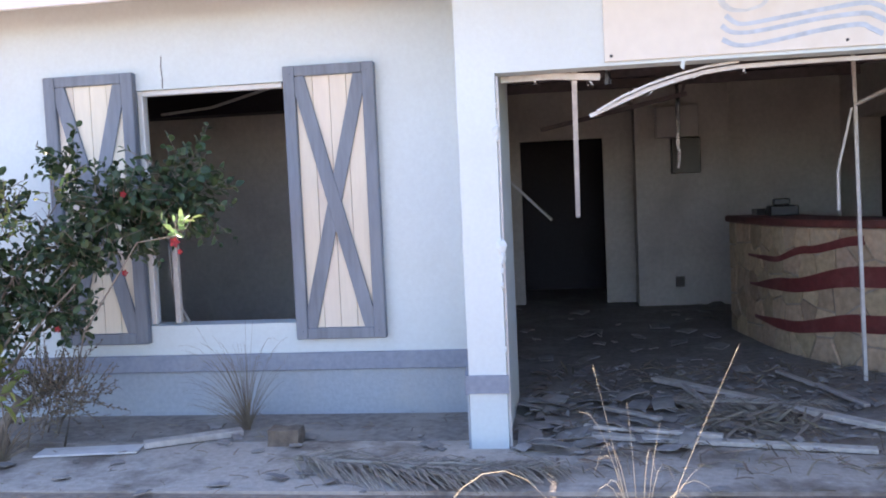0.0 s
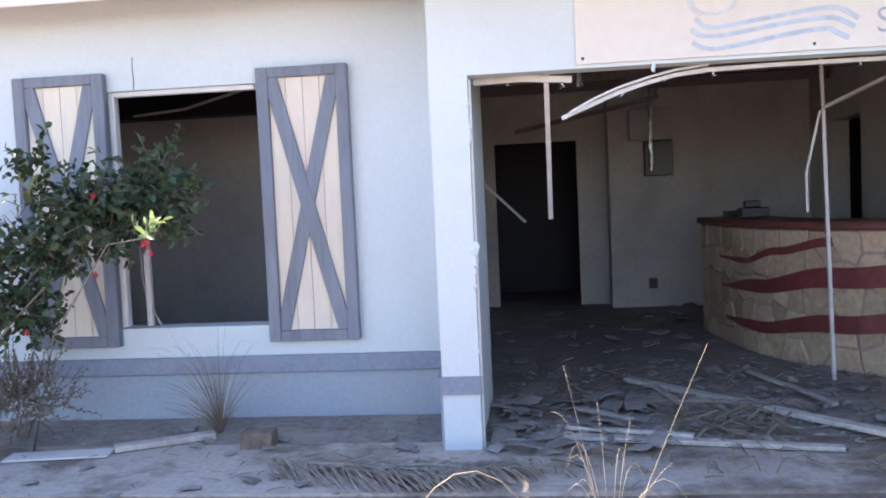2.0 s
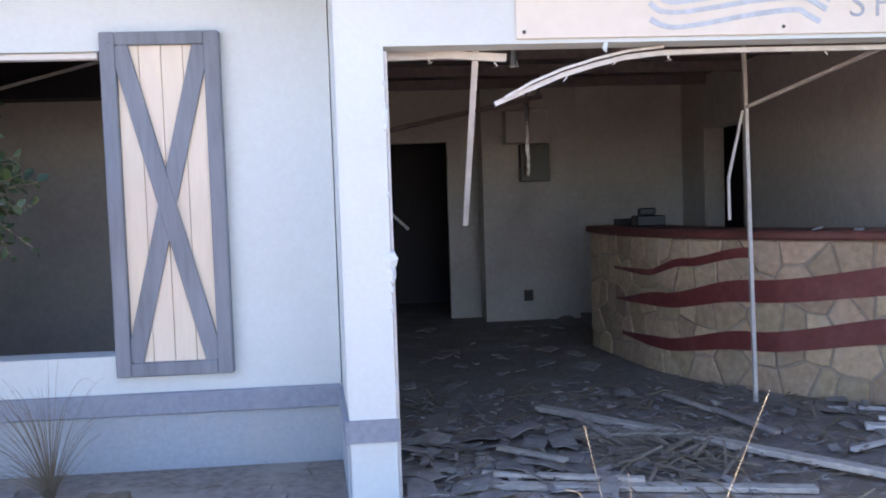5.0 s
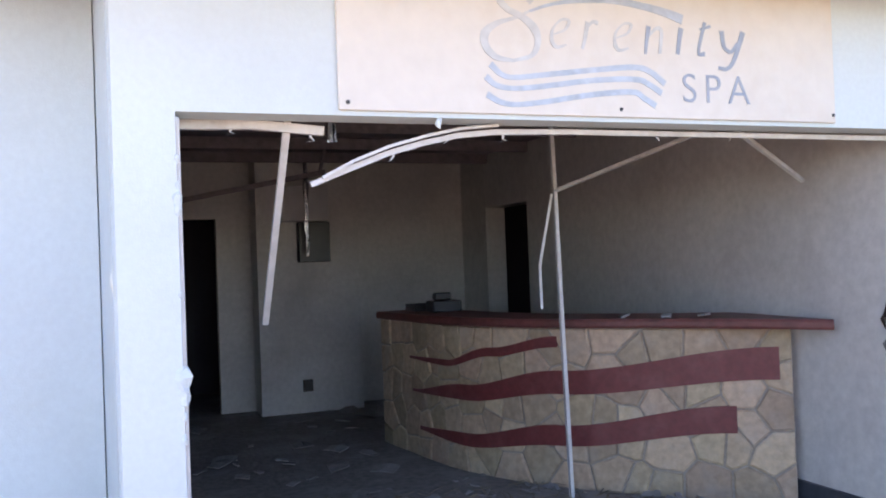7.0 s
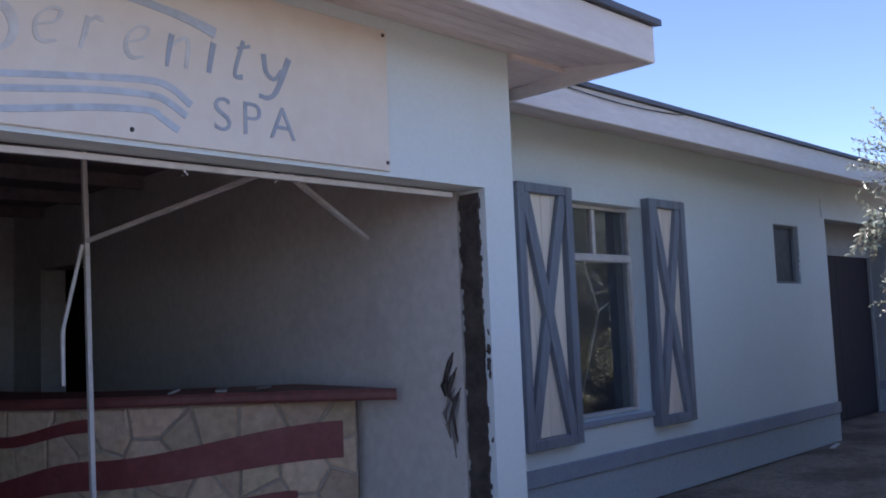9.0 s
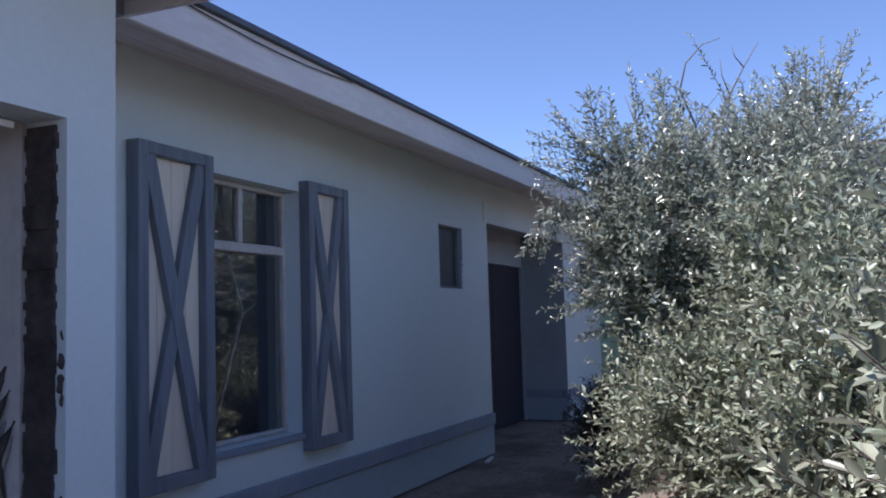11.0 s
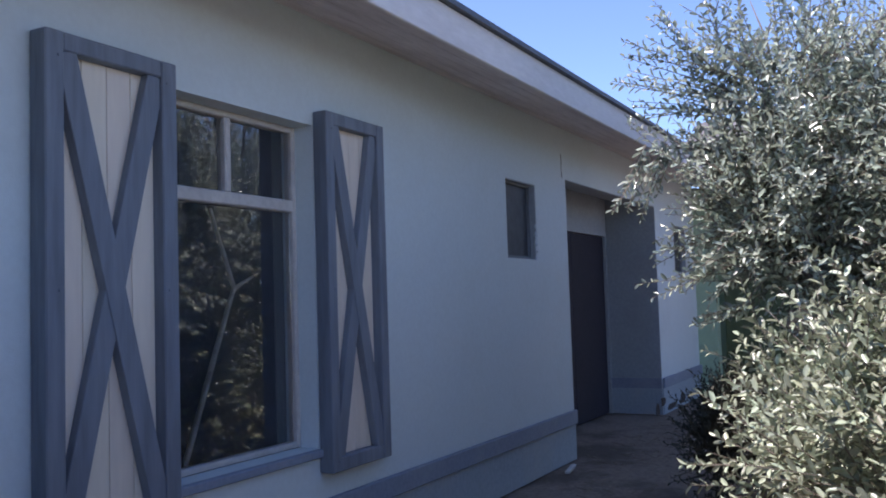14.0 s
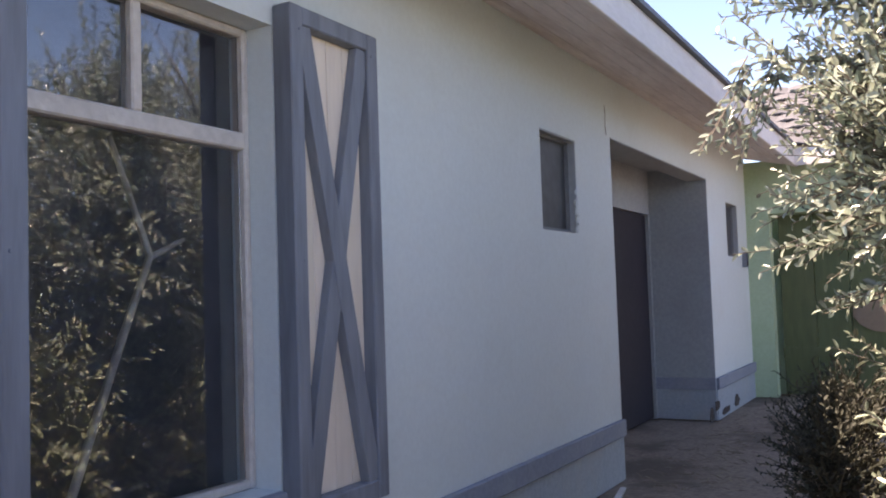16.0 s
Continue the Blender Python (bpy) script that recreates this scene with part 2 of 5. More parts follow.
def bar(a, b, w, h, bm=None, up=(0, 0, 1)):
    """A rectangular bar from a to b, w wide and h high across."""
    bm = bm or bmesh.new()
    a, b = Vector(a), Vector(b)
    d = (b - a).normalized()
    u = Vector(up)
    if abs(d.dot(u)) > 0.98:
        u = Vector((0, 1, 0))
    s = d.cross(u).normalized()
    u = s.cross(d).normalized()
    ends = []
    for p in (a, b):
        ends.append([bm.verts.new(p + s * (i * w / 2) + u * (j * h / 2)) for i, j in ((-1, -1), (1, -1), (1, 1), (-1, 1))])
    bm.faces.new(ends[0][::-1])
    bm.faces.new(ends[1])
    for i in range(4):
        j = (i + 1) % 4
        bm.faces.new((ends[0][i], ends[0][j], ends[1][j], ends[1][i]))
    return bm


def tube(points, radii, sides=6, bm=None):
    bm = bm or bmesh.new()
    rings = []
    pts = [Vector(p) for p in points]
    for k, p in enumerate(pts):
        d = (pts[min(k + 1, len(pts) - 1)] - pts[max(k - 1, 0)]).normalized()
        u = Vector((0, 0, 1)) if abs(d.z) < 0.9 else Vector((1, 0, 0))
        s = d.cross(u).normalized()
        u = s.cross(d)
        r = radii[k] if isinstance(radii, (list, tuple)) else radii
        rings.append([bm.verts.new(p + (s * math.cos(2 * math.pi * i / sides) + u * math.sin(2 * math.pi * i / sides)) * r) for i in range(sides)])
    for a, b in zip(rings, rings[1:]):
        for i in range(sides):
            j = (i + 1) % sides
            bm.faces.new((a[i], a[j], b[j], b[i]))
    bm.faces.new(rings[0][::-1])
    bm.faces.new(rings[-1])
    return bm


def prism(outline, y0, y1, bm=None):
    """An outline in x and z, extruded from y0 to y1."""
    bm = bm or bmesh.new()
    a = [bm.verts.new((x, y0, z)) for x, z in outline]
    b = [bm.verts.new((x, y1, z)) for x, z in outline]
    bm.faces.new(a)
    bm.faces.new(b[::-1])
    n = len(a)
    for i in range(n):
        j = (i + 1) % n
        bm.faces.new((a[j], a[i], b[i], b[j]))
    return bm


def raw_mesh(name, verts, faces, material, parent=None):
    me = bpy.data.meshes.new(name)
    me.from_pydata(verts, [], faces)
    me.materials.append(material)
    ob = new(name, me)
    ob.parent = parent
    return ob


def empty(name, x, y, z, label, category, group="", kind=""):
    e = new(name)
    e.empty_display_size = 0.1
    e.location = (x, y, z)
    return tagged(e, label, category, group, kind)


def under(ob, thing):
    """Keeps a mesh, made in world coordinates, in place under a thing."""
    ob.matrix_parent_inverse = Matrix.Translation(thing.location).inverted()
    return ob


def structure(name, bm, material, label, category, bevel=0.0):
    return tagged(finish(name, bm, material, None, bevel), label, category, "", "structure")


def wall_with_holes(name, x0, x1, y0, y1, z0, z1, holes, material, label, along="x"):
    """A thick wall along x (or y) with real openings: (a0, a1, z0, z1) each."""
    bm = bmesh.new()
    lo, hi = (x0, x1) if along == "x" else (y0, y1)
    cuts = sorted({lo, hi, *[h[0] for h in holes], *[h[1] for h in holes]})
    for a, b in zip(cuts, cuts[1:]):
        spans = sorted((h[2], h[3]) for h in holes if h[0] <= a + 1e-6 and h[1] >= b - 1e-6)
        z = z0
        for s0, s1 in spans + [(z1, z1)]:
            if s0 > z + 1e-6:
                if along == "x":
                    box(a, b, y0, y1, z, s0, bm)
                else:
                    box(x0, x1, a, b, z, s0, bm)
            z = max(z, s1)
    bmesh.ops.remove_doubles(bm, verts=bm.verts, dist=1e-5)
    return structure(name, bm, material, label, "wall")


# ---- the building: shell ----
LW, PF, RW = 5.615, 4.80, 5.86  # front faces of the left wing, the porch and the right wing
wall_with_holes("wall_left_wing", -7.0, -0.28, LW, LW + 0.2, 0, 2.80, [(-2.475, -1.44, 0.612, 2.185)], M_WALL, "pale blue painted plaster wall with an empty window opening")
wall_with_holes("wall_porch_front", -0.22, 3.745, PF, PF + 0.16, 0, 2.75, [(-0.012, 3.537, -0.01, 2.042)], M_WALL, "pale blue plaster wall with a wide broken shop opening")
side = box(-0.22, -0.02, PF + 0.16, 6.0, 0, 2.75)
for v in side.verts:
    if v.co.x < -0.1:
        v.co.x = -0.231 - 0.066 * (v.co.y - PF - 0.16)  # the outer face runs slightly askew
structure("wall_porch_side_left", side, M_WALL, "pale blue plaster side wall of the shop front", "wall")
structure("wall_lobby_right", box(3.55, 3.745, PF + 0.16, 5.9, 0, 2.75), M_WALL, "pale blue plaster side wall of the shop front", "wall")
wall_with_holes("wall_lobby_right_rear", 3.55, 3.745, 5.9005, 11.2, 0, 2.75, [(9.28, 10.25, -0.01, 2.04)], M_INWALL, "grimy plaster side wall of the lobby with a doorway", along="y")
structure("wall_lobby_right_lining", box(3.53, 3.549, 5.02, 9.27, 0, 2.6), M_INWALL, "grey interior plaster wall with stains", "wall")
wall_with_holes("wall_right_wing", 3.75, 15.2, RW, RW + 0.2, 0, 2.87, [(5.565, 6.548, 0.665, 2.27), (8.92, 9.495, 1.675, 2.27), (10.195, 13.15, -0.01, 2.392), (14.02, 14.62, 1.64, 2.23)], M_WALL,
                "pale blue painted plaster wall with windows and an alcove")
structure("wall_lobby_right_lining_end", box(3.53, 3.549, 10.26, 10.945, 0, 2.6), M_INWALL, "grey interior plaster wall beyond the doorway", "wall")
structure("wall_lobby_right_lining_over", box(3.53, 3.549, 9.272, 10.258, 2.045, 2.6), M_INWALL, "grey interior plaster over the doorway", "wall")
# lobby and rooms behind the openings
wall_with_holes("wall_lobby_back", -2.0, 3.75, 10.95, 11.1, 0, 2.6, [(-0.2, 0.80, -0.01, 2.01)], M_INWALL, "grimy interior plaster back wall with a doorway")
structure("wall_lobby_left", box(-2.15, -2.0, 8.6, 11.1, 0, 2.6), M_INWALL, "grimy interior plaster wall", "wall")
structure("wall_partition", box(-2.0, -0.9, 8.6, 8.75, 0, 2.6), M_INWALL, "grimy interior partition wall", "wall")
structure("wall_room_back", box(-7.0, -2.0, 8.45, 8.6, 0, 2.6), M_INWALL, "brown-grey interior wall seen through the window", "wall")
structure("wall_room_left", box(-7.2, -7.0, LW, 8.6, 0, 2.8), M_INWALL, "interior end wall", "wall")
# Walls added behind the doorways; their near-black colour stands for room shade.
structure("wall_back_passage", box(-2.0, 3.75, 12.6, 12.8, 0, 2.6), M_NEARBLACK, "added passage wall, near-black for the shade behind the doorway", "wall")
structure("wall_passage_left", box(-2.2, -2.0, 11.1, 12.8, 0, 2.6), M_NEARBLACK, "added passage end wall, near-black, keeping daylight out", "wall")
structure("wall_passage_right", box(3.75, 3.9, 11.4, 12.8, 0, 2.6), M_NEARBLACK, "added passage end wall, near-black, keeping daylight out", "wall")
structure("wall_side_room", box(4.6, 4.75, 9.0, 11.2, 0, 2.6), M_NEARBLACK, "added side room wall, near-black for the shade in the room", "wall")
structure("wall_right_rooms_back", box(3.75, 15.2, 8.8, 9.0, 0, 2.8), M_INWALL, "interior back wall of the right wing", "wall")
structure("ceiling_lobby", box(-0.22, 3.549, 4.965, 6.06, 2.6, 2.66), M_CEIL, "dark ceiling boards", "ceiling")
structure("ceiling", box(-7.0, 15.2, 6.065, 12.8, 2.6, 2.66), M_CEIL, "dark ceiling boards", "ceiling")
structure("floor", box(-7.0, 3.74, 4.97, 12.8, -0.05, 0.005), M_INFLOOR, "dirty screed floor strewn with litter", "floor")
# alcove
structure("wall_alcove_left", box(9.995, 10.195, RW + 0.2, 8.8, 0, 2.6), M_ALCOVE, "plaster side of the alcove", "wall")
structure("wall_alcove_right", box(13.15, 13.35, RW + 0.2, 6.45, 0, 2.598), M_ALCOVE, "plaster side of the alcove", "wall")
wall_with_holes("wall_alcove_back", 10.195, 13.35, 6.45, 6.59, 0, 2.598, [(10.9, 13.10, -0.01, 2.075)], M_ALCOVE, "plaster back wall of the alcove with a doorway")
# Added end wall, near-black, shuts the sky out of the side room.
structure("wall_side_room_end", box(3.75, 4.75, 11.25, 11.4, 0, 2.6), M_NEARBLACK, "added side room wall, near-black for the shade in the room", "wall")
structure("wall_right_rooms_end", box(15.0, 15.19, 6.065, 8.79, 0, 2.6), M_INWALL, "interior end wall", "wall")
door = empty("door_1", 12.0, 6.5, 0.0, "dark closed double door at the back of the alcove", "door", kind="structure")
for xa, xb in ((10.905, 11.995), (12.005, 13.095)):
    leaf_ob = under(part("door_leaf", box(xa, xb, 6.48, 6.52, 0.01, 2.07), M_NEARBLACK, door, bevel=0.004), door)
    for za, zb in ((0.15, 0.95), (1.1, 1.9)):
        pn = part("door_panel", box(xa + 0.14, xb - 0.14, 6.47, 6.479, za, zb), M_NEARBLACK, leaf_ob, bevel=0.003)
        pn.matrix_parent_inverse = leaf_ob.matrix_parent_inverse.copy()

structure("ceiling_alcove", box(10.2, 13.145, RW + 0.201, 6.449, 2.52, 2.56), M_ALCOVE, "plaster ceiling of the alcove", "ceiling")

# plinth bands: lower painted base and the raised band over it
def plinth(name, x0, x1, y, parent_label):
    structure(name, box(x0, x1, y - 0.012, y - 0.002, 0, 0.30), M_PLINTH, parent_label, "plinth")
    structure(name.replace("plinth", "trim"), box(x0, x1, y - 0.035, y - 0.003, 0.30, 0.415), M_BAND, "raised slate-blue band along the wall", "trim", 0.006)


plinth("plinth_left", -7.0, -0.285, LW, "grey-blue painted base of the wall")
plinth("plinth_right", 3.76, 10.19, RW, "grey-blue painted base of the wall")
plinth("plinth_far", 13.155, 15.19, RW, "grey-blue painted base of the wall")
def askew(proud, z0, z1):
    """A strip on the outer face of the pillar's side wall."""
    bm = box(-proud, 0, PF, LW - 0.036, z0, z1)
    for v in bm.verts:
        v.co.x += -0.2225 - 0.066 * (v.co.y - PF)
    return bm


structure("trim_pillar", box(-0.235, 0.0, PF - 0.014, PF - 0.001, 0.31, 0.41), M_BAND, "slate-blue band round the pillar", "trim")
structure("trim_pillar_side", askew(0.020, 0.30, 0.41), M_BAND, "slate-blue band along the side wall", "trim")
structure("plinth_pillar_side", askew(0.010, 0, 0.30), M_PLINTH, "grey-blue painted base of the side wall", "plinth")
# Two thin sheets added to put alcove shade on the wall's edge and lintel.
structure("wall_alcove_reveal", box(13.142, 13.1485, RW + 0.004, 6.446, 0.416, 2.383), M_ALCOVE, "thin plaster sheet with shade in its colour, lining the alcove side", "wall")
structure("ceiling_alcove_lintel", box(10.197, 13.1485, RW + 0.004, RW + 0.199, 2.384, 2.3905), M_ALCOVE, "thin plaster sheet with shade in its colour, under the alcove lintel", "ceiling")
structure("trim_alcove", box(13.12, 13.148, RW + 0.0, 6.448, 0.30, 0.415), M_BAND, "slate-blue band in the alcove", "trim")
structure("plinth_alcove", box(13.138, 13.148, RW + 0.0, 6.448, 0, 0.30), M_PLINTH, "grey-blue painted base in the alcove", "plinth")


# roof: fascia boards, sloping soffits, sheet edge
def eaves(name, x0, x1, yf, yw, zb, zt, zw, label):
    e = empty(name, (x0 + x1) / 2, yf, zb, label, "eaves", kind="structure")
    under(part("fascia_board", box(x0, x1, yf, yf + 0.025, zb, zt), M_FASCIA, e, bevel=0.004), e)
    n = max(2, int((yw - yf) / 0.11))
    for i in range(n):
        bm = bmesh.new()
        a, b = i / n, (i + 1) / n - 0.012
        ya, yb = yf + 0.03 + (yw - yf - 0.03) * a, yf + 0.03 + (yw - yf - 0.03) * b
        za, zb2 = zb + 0.015 + (zw - zb - 0.015) * a, zb + 0.015 + (zw - zb - 0.015) * b
        v = [bm.verts.new(p) for p in ((x0, ya, za), (x1, ya, za), (x1, yb, zb2), (x0, yb, zb2), (x0, ya, za + 0.015), (x1, ya, za + 0.015), (x1, yb, zb2 + 0.015), (x0, yb, zb2 + 0.015))]
        for f in ((0, 1, 2, 3), (7, 6, 5, 4), (0, 4, 5, 1), (1, 5, 6, 2), (2, 6, 7, 3), (3, 7, 4, 0)):
            bm.faces.new([v[k] for k in f])
        under(part("soffit_board", bm, M_SOFFIT, e, "peeling pinkish white soffit board"), e)
    bm = bmesh.new()
    for xa, xb in ((x0 - 0.02, x1 + 0.02),):
        v = [bm.verts.new(p) for p in ((xa, yf - 0.035, zt), (xb, yf - 0.035, zt), (xb, yf + 3.4, zt + 0.5), (xa, yf + 3.4, zt + 0.5),
                                       (xa, yf - 0.035, zt + 0.03), (xb, yf - 0.035, zt + 0.03), (xb, yf + 3.4, zt + 0.53), (xa, yf + 3.4, zt + 0.53))]
        for f in ((0, 1, 2, 3), (7, 6, 5, 4), (0, 4, 5, 1), (1, 5, 6, 2), (2, 6, 7, 3), (3, 7, 4, 0)):
            bm.faces.new([v[k] for k in f])
    under(part("roof_sheet", bm, M_ROOF, e, "dark roof sheet edge"), e)
    return e


eaves("eaves_left", -7.2, -0.76, 5.14, LW, 2.665, 2.84, 2.78, "white fascia and soffit over the left wing")
porch = eaves("eaves_porch", -0.74, 4.20, 4.24, PF, 2.633, 2.815, 2.735, "white fascia and soffit over the shop front")
eaves("eaves_right", 3.76, 15.1, 5.24, RW, 2.668, 2.862, 2.825, "white fascia and peeling soffit over the right wing")
for xa, ye in ((4.175, 5.23), (-0.74, 5.12)):
    bm = bmesh.new()
    for q in ((xa, 4.266, 2.633), (xa, ye, 2.633), (xa, ye, 2.82 + (ye - 4.205) * 0.145), (xa, 4.266, 2.825)):
        bm.verts.new(q)
    bm.verts.ensure_lookup_table()
    f = bm.faces.new(list(bm.verts))
    e = bmesh.ops.extrude_face_region(bm, geom=[f])
    bmesh.ops.translate(bm, vec=(0.025, 0, 0), verts=[v for v in e["geom"] if isinstance(v, bmesh.types.BMVert)])
    under(part("fascia_return", bm, M_FASCIA, porch), porch)
under(part("soffit_side", box(3.75, 4.173, 4.77, 5.22, 2.70, 2.745), M_SOFFIT, porch), porch)
under(part("soffit_batten", box(3.75, 4.173, 5.16, 5.225, 2.63, 2.70), M_SHUTTER, porch, "dark batten at the end of the soffit"), porch)
under(part("soffit_side", box(-0.713, -0.222, 4.80, 5.12, 2.70, 2.715), M_SOFFIT, porch), porch)

# green building across the end
structure("wall_green", box(15.15, 15.34, 5.60, 6.2, 0, 2.78), M_GREEN, "lime green plaster wall of the neighbouring building", "wall")
structure("wall_green_over", box(15.15, 15.34, 0.2, 5.60, 2.15, 2.78), M_GREEN, "lime green plaster wall above a recess", "wall")
# Boards close the recess; their dark olive also carries the shade there.
gate = empty("boarded_gate", 15.39, 4.0, 0.0, "dark olive boarded doors in the green wall, recess shade in their colour", "gate", kind="structure")
for k in range(14):
    under(part("board", box(15.37, 15.405 + 0.004 * (k % 2), 0.25 + k * 0.378, 0.25 + (k + 1) * 0.378 - 0.008, 0.02, 2.14), M_OLIVE, gate, bevel=0.004), gate)
under(part("rail", box(15.355, 15.369, 0.25, 5.54, 0.45, 0.57), M_OLIVE, gate), gate)
panel = tagged(finish("wall_panel", prism([(0.36 * math.cos(a * math.pi / 14) * (1.0 if a % 2 else 0.96), 0.24 * math.sin(a * math.pi / 14)) for a in range(28)], -0.01, 0.01), M_PEACH),
               "peach painted rounded panel on the dark boards", "panel")
panel.matrix_world = Matrix.Translation((15.358, 4.42, 0.98)) @ pose(0, 0, 0, 0, 0, 90)
structure("wall_green_behind", box(15.54, 15.74, 0.0, 6.2, 0, 2.78), M_GREEN, "green wall behind the boards", "wall")
structure("fascia_green", box(14.86, 14.89, 0.0, 5.28, 2.66, 2.86), M_FASCIA, "white fascia of the tiled roof", "trim")
structure("soffit_green", box(14.89, 15.16, 0.0, 5.28, 2.78, 2.80), M_SOFFIT, "soffit of the tiled roof", "trim")


# ---- shutters, windows, sign ----
def shutter(x0, y_wall, z0=0.508, z1=2.27, w=0.594, depth=0.06):
    """A decorative barn shutter: frame, crossed braces, cream boards. Built at its foot, facing -y."""
    s = empty("shutter", x0 + w / 2, y_wall - 0.002, z0, "slate-blue timber shutter with crossed braces over cream boards", "shutter", "X-braced window shutters")
    h = z1 - z0
    f, top, foot = 0.077, 0.066, 0.072
    t0 = -depth
    for nm, b in (("stile", box(-w / 2, -w / 2 + f, t0, 0, 0, h)), ("stile", box(w / 2 - f, w / 2, t0, 0, 0, h)),
                  ("rail", box(-w / 2 + f, w / 2 - f, t0 + 0.002, 0, h - top, h)), ("rail", box(-w / 2 + f, w / 2 - f, t0 + 0.002, 0, 0, foot))):
        part(nm, b, M_SHUTTER, s, bevel=0.005)
    nb = 4
    for i in range(nb):
        a = -w / 2 + f + (w - 2 * f) * i / nb
        b = -w / 2 + f + (w - 2 * f) * (i + 1) / nb
        part("board", box(a + 0.0015, b - 0.0015, -0.030, -0.012, foot, h - top), M_CREAM, s, "cream painted board", bevel=0.002)
    iw = w / 2 - f
    for k, sg in enumerate((1, -1)):
        ya = 0.014 - depth - 0.006 * k
        d = 0.089
        a, b = (-sg * (iw - 0.015), foot), (sg * (iw - 0.015), h - top)
        dx, dz = b[0] - a[0], b[1] - a[1]
        ln = math.hypot(dx, dz)
        nx, nz = -dz / ln * d / 2, dx / ln * d / 2
        part("brace", prism([(a[0] + nx, a[1] + nz), (b[0] + nx, b[1] + nz), (b[0] - nx, b[1] - nz), (a[0] - nx, a[1] - nz)], ya, -0.0305), M_SHUTTER, s, bevel=0.003)
    return s


first = shutter(-1.425, LW)
copy_thing(first, Matrix.Translation((-2.764, LW - 0.002, 0.50)) @ Matrix.Diagonal((0.63 / 0.594, 1, 1.80 / 1.762, 1)))
thick = shutter(4.935, RW, 0.544, 2.34, 0.605, 0.083)
copy_thing(thick, Matrix.Translation((6.82, RW - 0.002, 0.544)) @ Matrix.Diagonal((0.54 / 0.605, 1, 1, 1)))


def casement(name, x0, x1, z0, z1, y, zt, xm, label):
    """A timber window with a transom light in two panes over one large pane."""
    w = empty(name, (x0 + x1) / 2, y, z0, label, "window", kind="structure")
    fw = 0.030
    for b in (box(x0, x0 + fw, y, y + 0.06, z0, z1), box(x1 - fw, x1, y, y + 0.06, z0, z1), box(x0 + fw, x1 - fw, y, y + 0.06, z1 - fw, z1), box(x0 + fw, x1 - fw, y, y + 0.06, z0, z0 + fw)):
        under(part("window_frame", b, M_CASEMENT, w, bevel=0.006), w)
    under(part("transom", box(x0 + fw, x1 - fw, y - 0.006, y + 0.055, zt - 0.03, zt + 0.03), M_CASEMENT, w, bevel=0.006), w)
    under(part("mullion", box(xm - 0.02, xm + 0.02, y - 0.003, y + 0.055, zt + 0.03, z1 - fw), M_CASEMENT, w, bevel=0.006), w)
    for a, b, c, d in ((x0 + fw, x1 - fw, z0 + fw, zt - 0.03), (x0 + fw, xm - 0.02, zt + 0.03, z1 - fw), (xm + 0.02, x1 - fw, zt + 0.03, z1 - fw)):
        p = under(part("pane", box(a, b, y + 0.025, y + 0.031, c, d), M_GLASS, w), w)
        p.visible_shadow = False
    return w


casement("window_1", 5.572, 6.546, 0.668, 2.268, RW + 0.105, 1.866, 6.045, "white timber window with a two-pane transom, reflecting trees")
structure("sill_1", box(5.53, 6.548, RW - 0.03, RW + 0.105, 0.622, 0.664), M_BAND, "grey-blue painted window sill", "sill", 0.006)
# Dark sheet added so the glass has an unlit room behind it.
curtain = tagged(finish("curtain", box(5.4, 6.65, RW + 0.26, RW + 0.28, 0.5, 2.4), M_SKIRT), "dark sheet added behind the window in place of the unlit room", "blind", kind="structure")


def small_window(name, x0, x1, z0, z1, y):
    w = empty(name, (x0 + x1) / 2, y, z0, "small dark dusty window in the plaster wall", "window", kind="structure")
    f = 0.02
    for b in (box(x0, x0 + f, y, y + 0.05, z0, z1), box(x1 - f, x1, y, y + 0.05, z0, z1), box(x0 + f, x1 - f, y, y + 0.05, z1 - f, z1), box(x0 + f, x1 - f, y, y + 0.05, z0, z0 + f)):
        under(part("window_frame", b, M_OLDFRAME, w), w)
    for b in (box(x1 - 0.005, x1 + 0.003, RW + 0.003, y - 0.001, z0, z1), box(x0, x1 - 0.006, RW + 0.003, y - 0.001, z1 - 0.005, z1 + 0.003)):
        under(part("reveal", b, M_ALCOVE, w, "darker grey plaster reveal"), w)
    under(part("sash_edge", box(x0 + f + 0.035, x0 + f + 0.05, y + 0.002, y + 0.019, z0 + 0.2, z1 - f), M_SHUTTER, w), w)
    under(part("pane", box(x0 + f, x1 - f, y + 0.02, y + 0.03, z0 + f, z1 - f), M_PANE, w, "dusty dark pane"), w)
    return w


small_window("window_2", 8.925, 9.49, 1.68, 2.265, RW + 0.05)
small_window("window_3", 14.025, 14.615, 1.645, 2.225, RW + 0.05)
meter = empty("meter_box", 14.83, RW, 1.55, "small dark box fixed to the plaster wall", "box")
under(part("case", box(14.78, 14.88, RW - 0.05, RW - 0.001, 1.53, 1.71), M_SHUTTER, meter, bevel=0.006), meter)
under(part("cover", box(14.792, 14.868, RW - 0.058, RW - 0.051, 1.545, 1.695), M_SKIRT, meter), meter)

# empty window of the left wing: remains of its frame
wf = empty("window_4", -1.96, LW + 0.1, 0.62, "empty window opening with remains of a white frame", "window", kind="structure")
under(part("window_frame", box(-2.465, -2.425, LW + 0.03, LW + 0.08, 0.62, 2.185), M_PVC, wf, bevel=0.005), wf)
under(part("window_frame", box(-2.425, -1.46, LW + 0.03, LW + 0.08, 2.15, 2.185), M_PVC, wf, bevel=0.005), wf)
